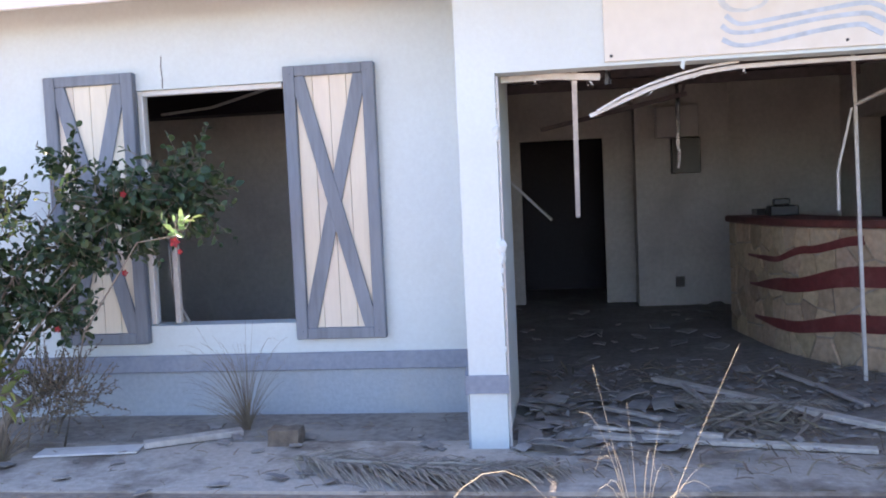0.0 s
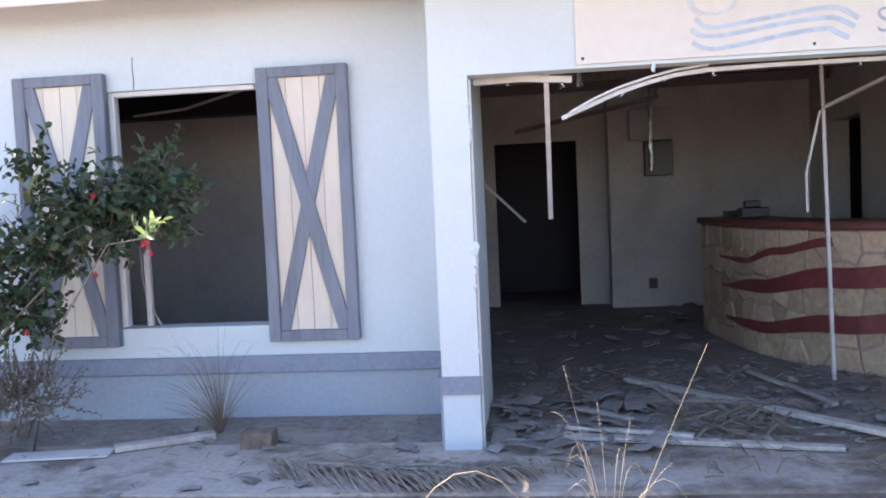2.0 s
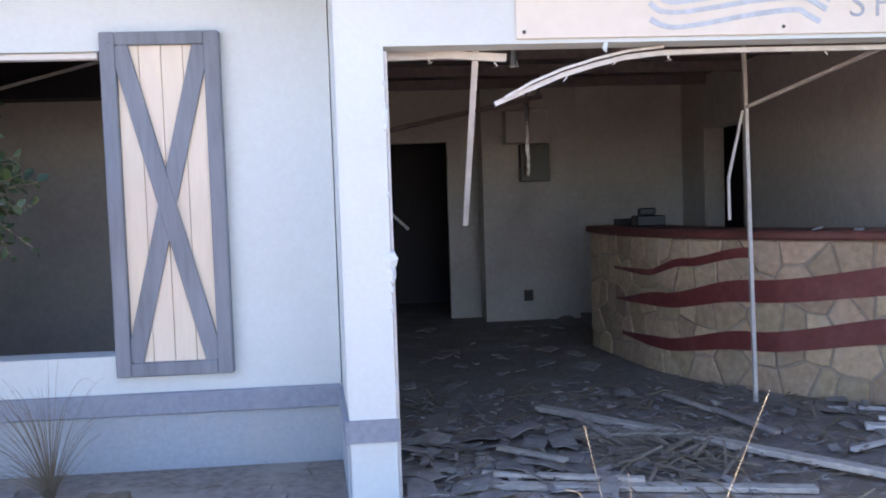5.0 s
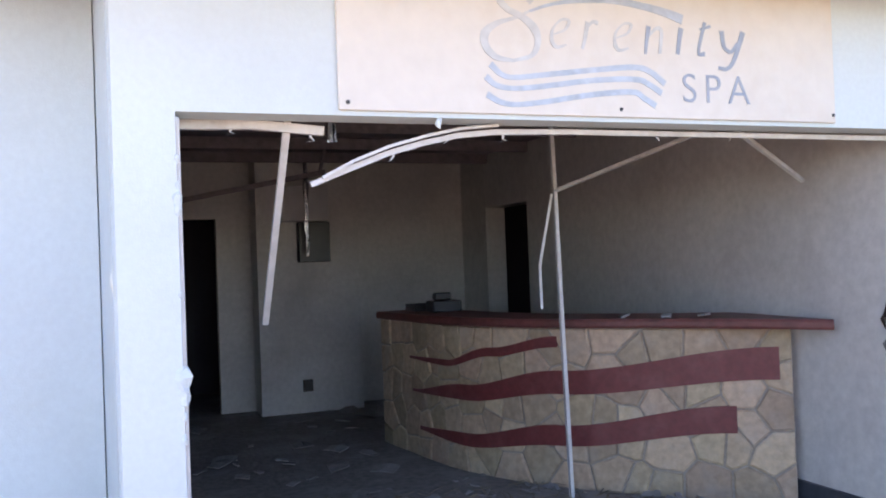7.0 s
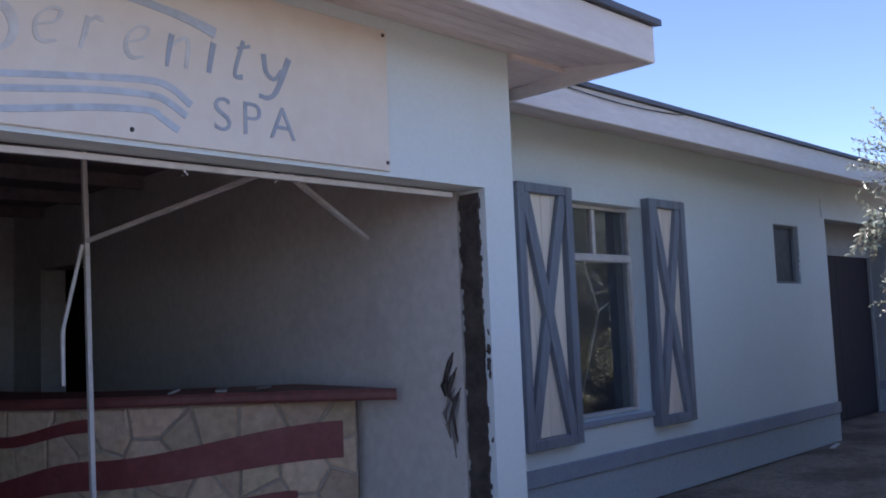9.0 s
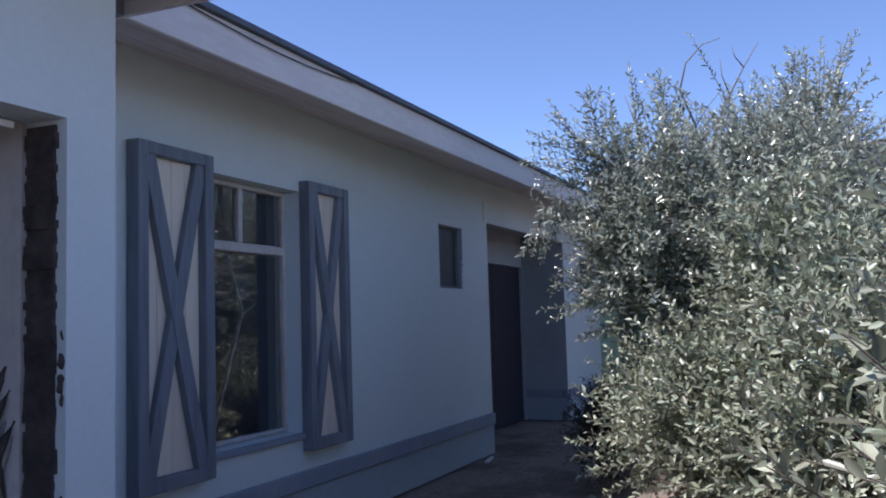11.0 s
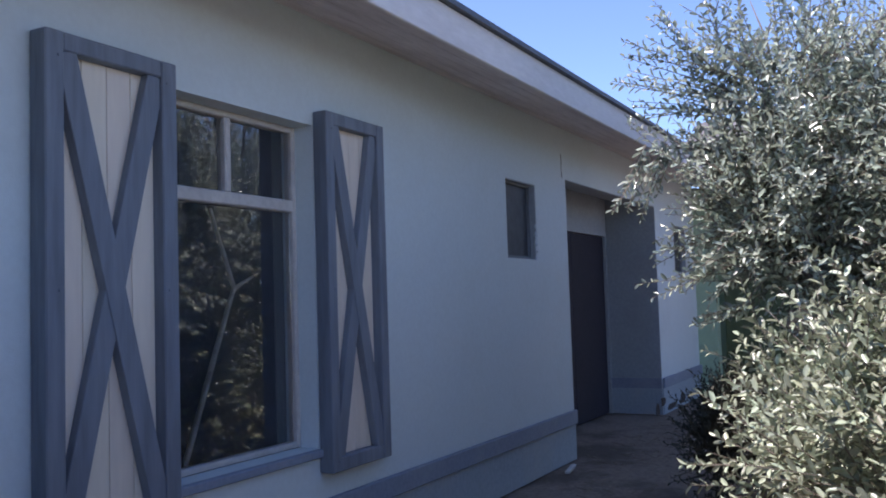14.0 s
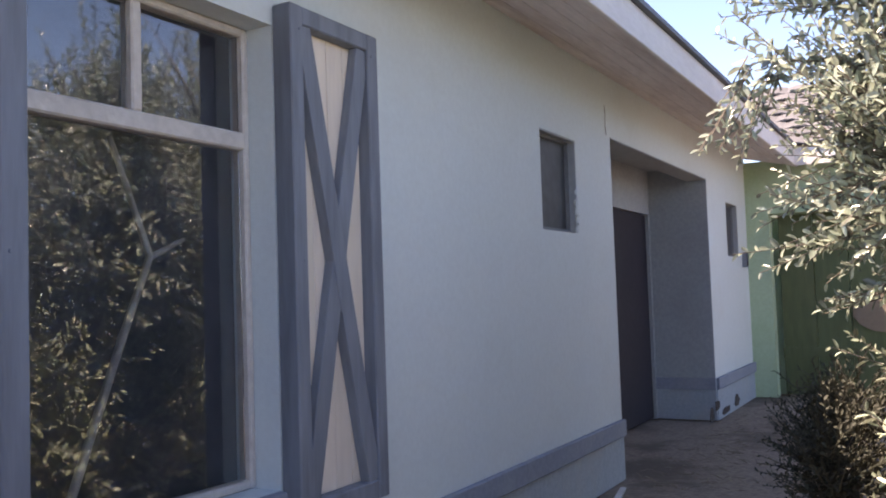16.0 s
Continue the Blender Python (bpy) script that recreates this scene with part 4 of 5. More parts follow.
def shrub(name, x, y, lumps, shoots, leaf, seed, label, category, material=None, spacing=0.018, trunks=5, inner=0.35, shoot_length=(0.22, 0.5), upright=0.6, broad=1.0, thick=1.0, sprigs=()):
    """A woody shrub: stems from the ground, leafy shoots over lumps (x, y, z, rx, ry, rz) of crown, with gaps and an uneven outline."""
    g = np.random.default_rng(seed)
    thing = empty(name, x, y, 0.0, label, category)
    material = material or M_LEAF
    weight = np.array([l[3] * l[4] + l[3] * l[5] for l in lumps])
    which = g.choice(len(lumps), shoots, p=weight / weight.sum())
    lump = np.array(lumps)[which]
    dirs = g.normal(size=(shoots, 3))
    dirs /= np.linalg.norm(dirs, axis=1, keepdims=True)
    rad = 1 - inner * g.random(shoots) ** 1.5
    wob = np.array([0.80 + 0.38 * noise.noise(Vector((d[0] * 2.6 + seed, d[1] * 2.6, d[2] * 2.6))) for d in dirs])
    start = lump[:, :3] + dirs * lump[:, 3:] * (rad * wob)[:, None] - np.array([x, y, 0])
    start[:, 2] = np.abs(start[:, 2]) + 0.02
    sd = dirs * 0.75 + np.array([0, 0, upright]) + g.normal(size=(shoots, 3)) * 0.38
    sd /= np.linalg.norm(sd, axis=1, keepdims=True)
    sl = g.uniform(*shoot_length, size=shoots)
    long = g.random(shoots) < 0.04
    sl[long] *= 1.7
    end = start + sd * sl[:, None]
    end[:, 2] = np.maximum(end[:, 2], 0.03)
    for p, q in sprigs:
        v = np.array(q, float) - np.array(p, float)
        start = np.vstack([start, np.array(p, float) - np.array([x, y, 0])])
        end = np.vstack([end, np.array(q, float) - np.array([x, y, 0])])
        sl = np.append(sl, np.linalg.norm(v))
        sd = np.vstack([sd, v / np.linalg.norm(v)])
    tagged(twigs_mesh("twig", start, end, 0.004, M_WEED if material is M_WEED else M_BARK, thing), kind="stuff")
    pos, dr, nm, ln, wd = [], [], [], [], []
    for i in range(len(sl)):
        n = int(sl[i] / spacing)
        f = (np.arange(n) + 0.5) / n
        keep = g.random(n) < 0.86
        f = f[keep]
        n = len(f)
        ang = np.arange(n) * 2.4 + g.random() * 6
        a = np.cross(sd[i], [0.3, 0.2, 0.93])
        a /= np.linalg.norm(a) + 1e-9
        b = np.cross(sd[i], a)
        side = np.cos(ang)[:, None] * a + np.sin(ang)[:, None] * b
        pos.append(start[i] + f[:, None] * (end[i] - start[i]))
        dr.append(side * 0.85 + sd[i] * 0.75 + g.normal(size=(n, 3)) * 0.18)
        nm.append(sd[i] * 0.7 + np.array([0, 0, 0.5]) + g.normal(size=(n, 3)) * 0.45)
        k = leaf * g.uniform(0.65, 1.15, n) * (1 - 0.35 * f)
        ln.append(k)
        wd.append(k * broad * g.uniform(0.36, 0.48, n))
    leaves_mesh("crown", np.concatenate(pos), np.concatenate(dr), np.concatenate(nm), np.concatenate(ln), np.concatenate(wd), material, thing)
    # stems and limbs
    r = random.Random(seed)
    for k in range(trunks):
        l = lumps[k % len(lumps)]
        a = Vector((r.uniform(-0.15, 0.15), r.uniform(-0.15, 0.15), -0.03))
        top = Vector((l[0] - x + r.uniform(-0.5, 0.5) * l[3], l[1] - y + r.uniform(-0.5, 0.5) * l[4], l[2] + r.uniform(-0.1, 0.4) * l[5]))
        mid = a.lerp(top, 0.45) + Vector((r.uniform(-0.2, 0.2), r.uniform(-0.2, 0.2), 0.12))
        stem = tube([a, a.lerp(mid, 0.5) + Vector((r.uniform(-0.06, 0.06), r.uniform(-0.06, 0.06), 0)), mid, top], [0.045 * thick, 0.036 * thick, 0.026 * thick, 0.008 * thick], 7)
        for q in range(4):
            f = r.uniform(0.4, 0.95)
            p = mid.lerp(top, f)
            e = p + Vector((r.uniform(-0.4, 0.4), r.uniform(-0.4, 0.4), r.uniform(0.1, 0.35))) * min(1.0, l[5] * 1.2)
            tube([p, p.lerp(e, 0.5) + Vector((0, 0, 0.05)), e], [0.013 * thick, 0.009 * thick, 0.003 * thick], 5, stem)
        part("trunk", stem, M_BARK, thing, smooth=True)
    return thing


# long leafy sprigs that arch out of the crown over the path
SPRIGS = []
spr = random.Random(77)
for p, q in (((7.8, 4.05, 2.15), (7.65, 4.42, 2.12)), ((7.65, 4.42, 2.12), (7.6, 4.58, 1.88)), ((7.7, 4.4, 2.14), (7.7, 4.5, 1.84)), ((7.8, 4.1, 1.72), (7.75, 4.42, 1.58)),
             ((7.7, 4.0, 2.35), (7.55, 4.55, 2.52)), ((7.7, 4.0, 2.45), (7.5, 4.45, 2.68)), ((7.7, 4.05, 2.3), (7.6, 4.5, 2.36)), ((7.7, 4.1, 2.5), (7.55, 4.36, 2.86)),
             ((7.7, 4.1, 1.5), (7.7, 4.35, 1.42)), ((7.75, 4.0, 1.3), (7.7, 4.2, 1.24))):
    for k in range(5):
        SPRIGS.append((tuple(c + spr.uniform(-0.05, 0.05) for c in p), tuple(c + spr.uniform(-0.07, 0.07) for c in q)))


def spire(foot, tip, spread, shoots, seed):
    """An erect leader with short side shoots, shorter towards its tip: a row of sprigs."""
    q = random.Random(seed)
    foot, tip = Vector(foot), Vector(tip)
    up = (tip - foot).normalized()
    rows = [(tuple(foot), tuple(tip))]
    for k in range(shoots):
        f = (k + q.random()) / shoots * 0.92
        turn = k * 2.4 + q.uniform(-0.4, 0.4)
        out = Vector((math.cos(turn), math.sin(turn), 0))
        p = foot.lerp(tip, f)
        ln = spread * (1 - f) ** 0.7 + 0.07
        rows.append((tuple(p), tuple(p + (out * 0.8 + up * q.uniform(0.5, 0.9)) * ln * q.uniform(0.75, 1.15))))
    return rows


SPRIGS += spire((7.78, 4.0, 2.25), (7.65, 4.12, 3.02), 0.22, 26, 1) + spire((7.95, 3.85, 2.3), (7.95, 3.88, 2.78), 0.16, 14, 2)
TALL = spire((8.9, 3.7, 2.5), (8.85, 3.8, 3.4), 0.27, 34, 3) + spire((9.5, 2.85, 2.7), (9.5, 2.74, 3.62), 0.30, 38, 4) + spire((9.6, 2.5, 2.6), (9.57, 2.45, 3.42), 0.26, 30, 5) + spire((9.2, 3.2, 2.6), (9.2, 3.25, 3.12), 0.2, 18, 6)
tall = shrub("shrub", 10.1, 3.1, [(10.1, 3.05, 1.95, 1.2, 0.95, 0.95), (10.6, 2.8, 1.1, 1.3, 1.1, 1.1), (9.3, 3.4, 2.1, 0.6, 0.45, 0.55), (9.9, 2.7, 2.6, 0.5, 0.5, 0.4)], 2700, 0.066, 11,
      "tall silvery-leaved shrub with leafless branches on top", "shrub", sprigs=TALL)
for pts, twigs in (([(8.95, 3.5, 2.7), (8.88, 3.52, 2.9), (8.79, 3.62, 3.19), (8.76, 3.56, 3.4), (8.74, 3.42, 3.53), (8.74, 3.28, 3.56)], ((1, (8.8, 3.3, 3.15)), (2, (8.8, 3.72, 3.3)))),
                   ([(8.95, 3.4, 2.7), (8.9, 3.36, 2.88), (8.86, 3.24, 3.12), (8.82, 3.12, 3.32), (8.8, 3.0, 3.5)], ((2, (8.84, 3.3, 3.42)), (3, (8.8, 3.2, 3.5)), (1, (8.8, 3.12, 3.0)))),
                   ([(8.6, 3.9, 2.6), (8.6, 3.95, 2.9), (8.58, 4.03, 3.15)], ((1, (8.6, 3.88, 3.05)),))):
    base = tall.location
    br = tube([Vector(p) - base for p in pts], [0.013 * (1 - 0.8 * k / (len(pts) - 1)) for k in range(len(pts))], 5)
    for k, e in twigs:
        a, b = Vector(pts[k]) - base, Vector(e) - base
        tube([a, a.lerp(b, 0.55) + Vector((0.01, 0.02, 0.0)), b], [0.006, 0.004, 0.002], 4, br)
    part("bare_branch", br, M_BARK, tall, "leafless grey branch", smooth=True)
shrub("shrub", 8.2, 2.9, [(8.15, 3.0, 1.85, 0.95, 0.95, 0.85), (8.5, 2.6, 1.0, 1.0, 0.95, 0.95), (7.8, 3.85, 1.85, 0.36, 0.30, 0.40), (7.8, 3.72, 1.62, 0.36, 0.26, 0.34), (7.8, 3.98, 1.68, 0.26, 0.2, 0.36), (8.0, 3.7, 1.8, 0.4, 0.28, 0.40), (7.8, 3.75, 2.4, 0.26, 0.36, 0.24), 
                          (8.3, 3.05, 2.5, 0.2, 0.2, 0.3), (7.8, 2.6, 2.5, 0.2, 0.2, 0.35), (8.8, 2.7, 2.6, 0.25, 0.25, 0.36)], 3050, 0.066, 12,
      "tall silvery-leaved shrub with sprigs arching over the path", "shrub", sprigs=SPRIGS)
shrub("shrub", 6.4, 2.4, [(7.1, 2.95, 0.62, 0.95, 0.85, 0.6), (6.3, 2.2, 0.9, 0.9, 0.7, 0.85), (5.5, 2.4, 0.7, 0.5, 0.4, 0.7), (7.45, 3.75, 0.55, 0.22, 0.16, 0.35), (8.3, 3.35, 0.55, 0.6, 0.3, 0.5), (9.2, 3.4, 0.6, 0.6, 0.3, 0.55), (6.9, 2.75, 1.35, 0.45, 0.4, 0.75)], 3300, 0.08, 13, "rounded shrub with pale oval leaves beside the path", "shrub", M_LEAFLIGHT,
      sprigs=[((7.8, 3.85, 0.92), (7.75, 4.24, 1.07)), ((7.6, 3.8, 0.85), (7.55, 4.05, 0.98)), ((7.5, 3.8, 0.6), (7.45, 4.1, 0.66)), ((7.5, 3.8, 0.4), (7.4, 4.08, 0.5))])
near = shrub("shrub", 3.75, 1.55, [(3.75, 1.55, 0.85, 1.05, 0.9, 0.85), (3.0, 2.15, 0.85, 0.3, 0.28, 0.5)], 2000, 0.085, 14, "low shrub with large pale oval leaves beside the path", "shrub", M_LEAFLIGHT, spacing=0.024)
shrub("weed", 8.9, 4.4, [(8.6, 4.36, 0.40, 0.34, 0.18, 0.40), (9.3, 4.36, 0.42, 0.42, 0.24, 0.42)], 620, 0.042, 15, "dark straggly weed growing beside the path", "weed", M_WEED, trunks=3, inner=0.95, shoot_length=(0.12, 0.3), thick=0.15)
hib = shrub("hibiscus_shrub", -3.5, 4.95, [(-2.25, 4.9, 1.36, 0.32, 0.22, 0.20), (-2.72, 4.9, 0.80, 0.2, 0.18, 0.18), (-2.95, 4.9, 1.02, 0.16, 0.16, 0.12), (-2.56, 4.9, 1.62, 0.06, 0.08, 0.16), (-1.88, 4.95, 1.47, 0.22, 0.18, 0.26), (-2.55, 4.9, 1.15, 0.2, 0.16, 0.14), (-3.05, 4.9, 1.42, 0.14, 0.14, 0.22), (-3.1, 4.9, 0.72, 0.16, 0.14, 0.16), (-3.3, 4.9, 1.15, 0.2, 0.16, 0.3)], 680, 0.08, 16,
            "dark green flowering shrub in front of the shutter", "shrub", M_LEAFDARK, spacing=0.024, trunks=5, inner=0.95, shoot_length=(0.10, 0.22), upright=0.1, broad=1.6, thick=0.28)
lit = shrub("flowering_sprig", -1.607, 4.27, [(-1.607, 4.27, 1.26, 0.03, 0.03, 0.03)], 12, 0.085, 21, "fresh green sunlit sprig with a red flower on a thin stem", "sprig", M_SPRIG, spacing=0.03, trunks=0, inner=0.5, shoot_length=(0.06, 0.11), upright=0.6)
part("stem", tube([(-1.09, 0.62, -0.02), (-0.85, 0.52, 0.7), (-0.4, 0.35, 1.22), (0.0, 0.0, 1.26)], [0.007, 0.006, 0.004, 0.003], 6), M_BARK, lit, smooth=True)


def flower(thing, p, r=0.024):
    bm = bmesh.new()
    c = Vector(p) - thing.location
    for k in range(5):
        a = 2 * math.pi * k / 5
        d = Vector((math.cos(a), -0.5, math.sin(a)))
        s = Vector((-math.sin(a), 0, math.cos(a)))
        v = [bm.verts.new(q) for q in (c, c + d * r * 0.6 + s * r * 0.4, c + d * r * 1.1 + Vector((0, 0.01, 0)), c + d * r * 0.6 - s * r * 0.4)]
        bm.faces.new(v)
    return part("flower", bm, M_FLOWER, thing, "red flower")


for p in ((-2.10, 4.68, 1.49), (-2.12, 4.68, 1.05), (-2.55, 4.68, 0.74)):
    flower(hib, p, 0.02)
flower(lit, (-1.60, 4.22, 1.23), 0.028)
flower(lit, (-1.58, 4.23, 1.18), 0.016)
young = shrub("leafy_shoot", -3.0, 4.72, [(-2.86, 4.72, 1.36, 0.07, 0.06, 0.22), (-2.55, 4.72, 1.5, 0.06, 0.06, 0.16)], 26, 0.06, 22, "yellow-green young shoots beside the flowering shrub", "shoot", M_LEAFPALE, spacing=0.03, trunks=2, inner=0.9, shoot_length=(0.08, 0.18), thick=0.14)
low = shrub("broadleaf_plant", -3.05, 4.75, [(-3.05, 4.75, 0.38, 0.16, 0.14, 0.14)], 34, 0.16, 17, "yellow-green broad-leaved plant at the foot of the wall", "plant", M_LEAFPALE, spacing=0.05, trunks=2, inner=0.9, shoot_length=(0.08, 0.16))


# dry grass and stalks
def stalks(name, x, y, ends, label, r=0.0022, material=None):
    """Dry stalks from one root, each an arc to its tip (dx, dy, z, droop)."""
    t = empty(name, x, y, 0, label, "grass")
    for dx, dy, z, droop in ends:
        pts = []
        for k in range(9):
            f = k / 8
            pts.append((dx * f ** 1.3, dy * f ** 1.3, -0.02 + z * (f * (1 + droop) - droop * f ** 3.0)))
        part("stalk", tube(pts, [r * (1 - 0.7 * k / 8) for k in range(9)], 4), material or M_DRY, t, smooth=True)
    return t


g = random.Random(5)
ends = [(-0.19, 0.03, 0.66, 0.55), (-0.03, 0.03, 0.69, 0.25), (0.35, 0.05, 0.88, -0.05), (-0.14, 0.03, 0.82, 0.0), (0.27, 0.03, 0.34, 1.5), (0.20, 0.02, 0.30, 1.6), (-0.16, 0.02, 0.33, 1.5),
        (-0.10, 0.0, 0.30, 1.6), (0.12, 0.02, 0.42, 1.2), (0.03, -0.02, 0.50, 0.4), (0.08, 0.03, 0.62, 0.2), (-0.22, -0.02, 0.26, 1.2)]
ends += [(g.uniform(-0.25, 0.25), g.uniform(-0.15, 0.15), g.uniform(0.2, 0.5), g.uniform(0.2, 1.4)) for k in range(14)]
stalks("dry_grass_tuft", 0.555, 3.03, ends, "bleached dry grass stalks in the open ground", 0.0017)
stalks("dry_grass_tuft", -0.26, 3.02, [(0.52, 0.05, 0.33, 1.9), (0.30, 0.1, 0.24, 1.3), (0.2, -0.1, 0.2, 1.0)], "long arching dry grass stems", 0.003)
stalks("dry_grass_tuft", -1.66, 5.22, [(g.uniform(-0.42, 0.26), g.uniform(-0.14, 0.1), g.uniform(0.15, 0.6), g.uniform(0.0, 0.9)) for k in range(120)] + [(-0.3, 0.0, 0.68, 0.0), (0.02, 0.0, 0.72, 0.0), (0.06, 0.02, 0.70, 0.1), (-0.2, 0.0, 0.62, 0.3)], "thin brown dry grass at the foot of the wall", 0.0016, M_DEADLEAF)
stalks("dry_grass_tuft", -2.9, 4.6, [(g.uniform(-0.5, 0.4), g.uniform(-0.2, 0.2), g.uniform(0.1, 0.32), g.uniform(0.2, 1.0)) for k in range(46)], "thin brown dry grass under the shrub", 0.003, M_DEADLEAF)


# fallen palm frond
def frond(x, y, angle, length, seed):
    t = empty("palm_frond", x, y, 0.0, "dead grey-brown palm frond lying on the ground", "frond")
    t.rotation_euler = (0, 0, angle)
    r = random.Random(seed)
    part("rib", tube([(0, 0, 0.03), (length * 0.5, 0.05, 0.06), (length, 0.16, 0.03)], [0.014, 0.010, 0.004], 5), M_FROND, t, smooth=True)
    bm = bmesh.new()
    for k in range(80):
        f = k / 79
        for sg in (-1, 1):
            p = Vector((length * f, 0.16 * f * f, 0.045))
            w = r.uniform(0.26, 0.46) * (1 - 0.55 * f)
            a = r.uniform(0.35, 0.95)
            m = p + Vector((w * 0.5 * math.cos(a), sg * w * 0.5 * math.sin(a), r.uniform(0.0, 0.03)))
            q = m + Vector((w * 0.5 * math.cos(a * 0.6), sg * w * 0.5 * math.sin(a * 0.6), 0))
            q.z = r.uniform(0.006, 0.02)
            bar(p, m, 0.009, 0.002, bm)
            bar(m, q, 0.005, 0.002, bm)
    tagged(part("leaflet", bm, M_FROND, t), kind="stuff")
    return t


frond(-1.15, 4.55, -0.45, 1.15, 1)
frond(-0.75, 4.42, -0.25, 0.95, 3)
frond(0.9, 5.7, -0.35, 0.9, 2)

# ---- planks, strips and scraps ----
def plank(name, a, b, w, h, label, material=None, z=0.0, z2=None):
    ob = finish(name, bar((0, 0, 0), (math.hypot(b[0] - a[0], b[1] - a[1]), 0, 0), w, h), material or M_PLANK, None, 0.003)
    tilt = math.atan2((z2 if z2 is not None else z) - z, math.hypot(b[0] - a[0], b[1] - a[1]))
    ob.matrix_world = Matrix.Translation((a[0], a[1], z + h / 2 + 0.006)) @ Euler((0, -tilt, math.atan2(b[1] - a[1], b[0] - a[0]))).to_matrix().to_4x4()
    return tagged(ob, label, "plank", "fallen planks and strips")


plank("plank", (0.92, 6.37), (2.50, 4.44), 0.08, 0.03, "long weathered white plank on the littered floor", z=0.02)
plank("plank", (0.30, 5.02), (1.86, 4.68), 0.07, 0.025, "weathered white plank across the threshold")
plank("plank", (0.40, 5.13), (1.14, 4.90), 0.05, 0.02, "short weathered strip beside the threshold", z=0.02)
plank("plank", (1.80, 6.58), (1.95, 6.06), 0.04, 0.02, "grey curved strip on the littered floor", z=0.02)
plank("plank", (1.94, 6.10), (2.07, 5.50), 0.04, 0.02, "grey curved strip on the littered floor", z=0.03)
plank("plank", (2.60, 5.56), (3.25, 5.27), 0.075, 0.03, "bright white board on the floor", M_METAL, z=0.02)
plank("plank", (2.70, 5.60), (3.30, 5.34), 0.04, 0.02, "bright white strip on the floor", M_METAL, z=0.055)
plank("plank", (2.30, 5.16), (2.57, 5.28), 0.035, 0.02, "short white strip on the floor", M_METAL, z=0.02)
plank("plank", (2.66, 6.08), (2.78, 6.04), 0.03, 0.02, "short white strip under the counter", M_METAL)
plank("plank", (2.84, 6.05), (3.00, 5.97), 0.03, 0.02, "short white strip under the counter", M_METAL)
plank("plank", (3.12, 5.80), (3.32, 5.62), 0.03, 0.02, "short white strip under the counter", M_METAL)
plank("plank", (0.54, 5.52), (0.84, 5.23), 0.05, 0.02, "short weathered strip on the floor", z=0.03)
plank("plank", (1.07, 6.03), (1.15, 5.55), 0.04, 0.02, "short weathered strip on the floor", z=0.05)
plank("plank", (-2.16, 4.84), (-1.66, 5.12), 0.09, 0.035, "weathered plank at the foot of the wall")
plank("plank", (-2.75, 4.72), (-2.16, 4.80), 0.16, 0.012, "pale flat sheet on the ground", M_METAL)
bm = box(-0.09, 0.09, -0.06, 0.06, 0, 0.10)
bmesh.ops.subdivide_edges(bm, edges=bm.edges, cuts=3, use_grid_fill=True)
for v in bm.verts:
    v.co += Vector(noise.noise_vector(v.co * 14)) * 0.012
blk = tagged(finish("rubble_block", bm, M_BLOCK), "rough brown block lying on the paving", "block")
blk.location = (-1.32, 4.92, -0.004)


def scraps(name, count, x0, x1, y0, y1, zmax, size, material, label, seed, flat=0.25, curl=False):
    """Uncountable litter: broken bits, each a thin bent sheet."""
    r = random.Random(seed)
    verts, faces = [], []
    for k in range(count):
        c = Vector((r.uniform(x0, x1), r.uniform(y0, y1), r.uniform(0.006, zmax)))
        s = size * r.uniform(0.3, 1.3)
        a = r.uniform(0, math.pi)
        e = Euler((r.uniform(-flat, flat), r.uniform(-flat, flat), a)).to_matrix()
        w = s * (r.uniform(0.03, 0.10) if curl else r.uniform(0.35, 0.9))
        b = len(verts)
        h = 0.006 if not curl else 0.002
        for zz in (0, h):
            for px, py, pz in ((-s / 2, -w / 2 * r.uniform(0.5, 1.2), 0), (0, -w / 2, s * 0.06), (s / 2, -w / 2 * r.uniform(0.5, 1.2), 0), (s / 2, w / 2 * r.uniform(0.4, 1.1), 0), (0, w / 2, s * 0.06), (-s / 2, w / 2, 0)):
                p = c + e @ Vector((px, py, pz + zz))
                p.z = max(p.z, 0.006 + zz)
                verts.append(p)
        faces += [tuple(b + q for q in (5, 4, 1, 0)), tuple(b + q for q in (4, 3, 2, 1)), tuple(b + 6 + q for q in (0, 1, 4, 5)), tuple(b + 6 + q for q in (1, 2, 3, 4))]
        for q in range(6):
            n = (q + 1) % 6
            faces.append((b + q, b + n, b + 6 + n, b + 6 + q))
    return tagged(raw_mesh(name, verts, faces, material), label, "litter", kind="stuff")


scraps("rubble_scraps", 420, 0.05, 3.4, 4.75, 6.9, 0.04, 0.055, M_CHIP, "small broken bits of plaster on the floor", 61, 0.5)
scraps("rubble_scraps", 80, 0.05, 3.4, 4.9, 7.2, 0.03, 0.12, M_CHIP, "broken plaster and board scraps on the floor", 31)
scraps("rubble_scraps", 50, 0.02, 1.0, 4.7, 6.0, 0.05, 0.18, M_CHIP, "broken plaster scraps by the pillar", 32)
scraps("rubble_scraps", 70, -0.8, 3.3, 7.0, 10.6, 0.03, 0.15, M_CHIP, "broken scraps deep in the lobby", 33)
scraps("leaf_litter", 1200, 0.05, 3.45, 4.3, 7.0, 0.03, 0.13, M_DEADLEAF, "dead leaves and palm strips on the floor", 34, 0.5, True)
scraps("leaf_litter", 110, 1.05, 1.7, 4.95, 5.4, 0.07, 0.24, M_FIBRE, "dry palm fibres in a heap", 35, 0.6, True)
scraps("leaf_litter", 800, -4.5, 4.0, 3.0, 5.6, 0.015, 0.08, M_DEADLEAF, "dead leaves and twigs on the ground", 36, 0.3, True)
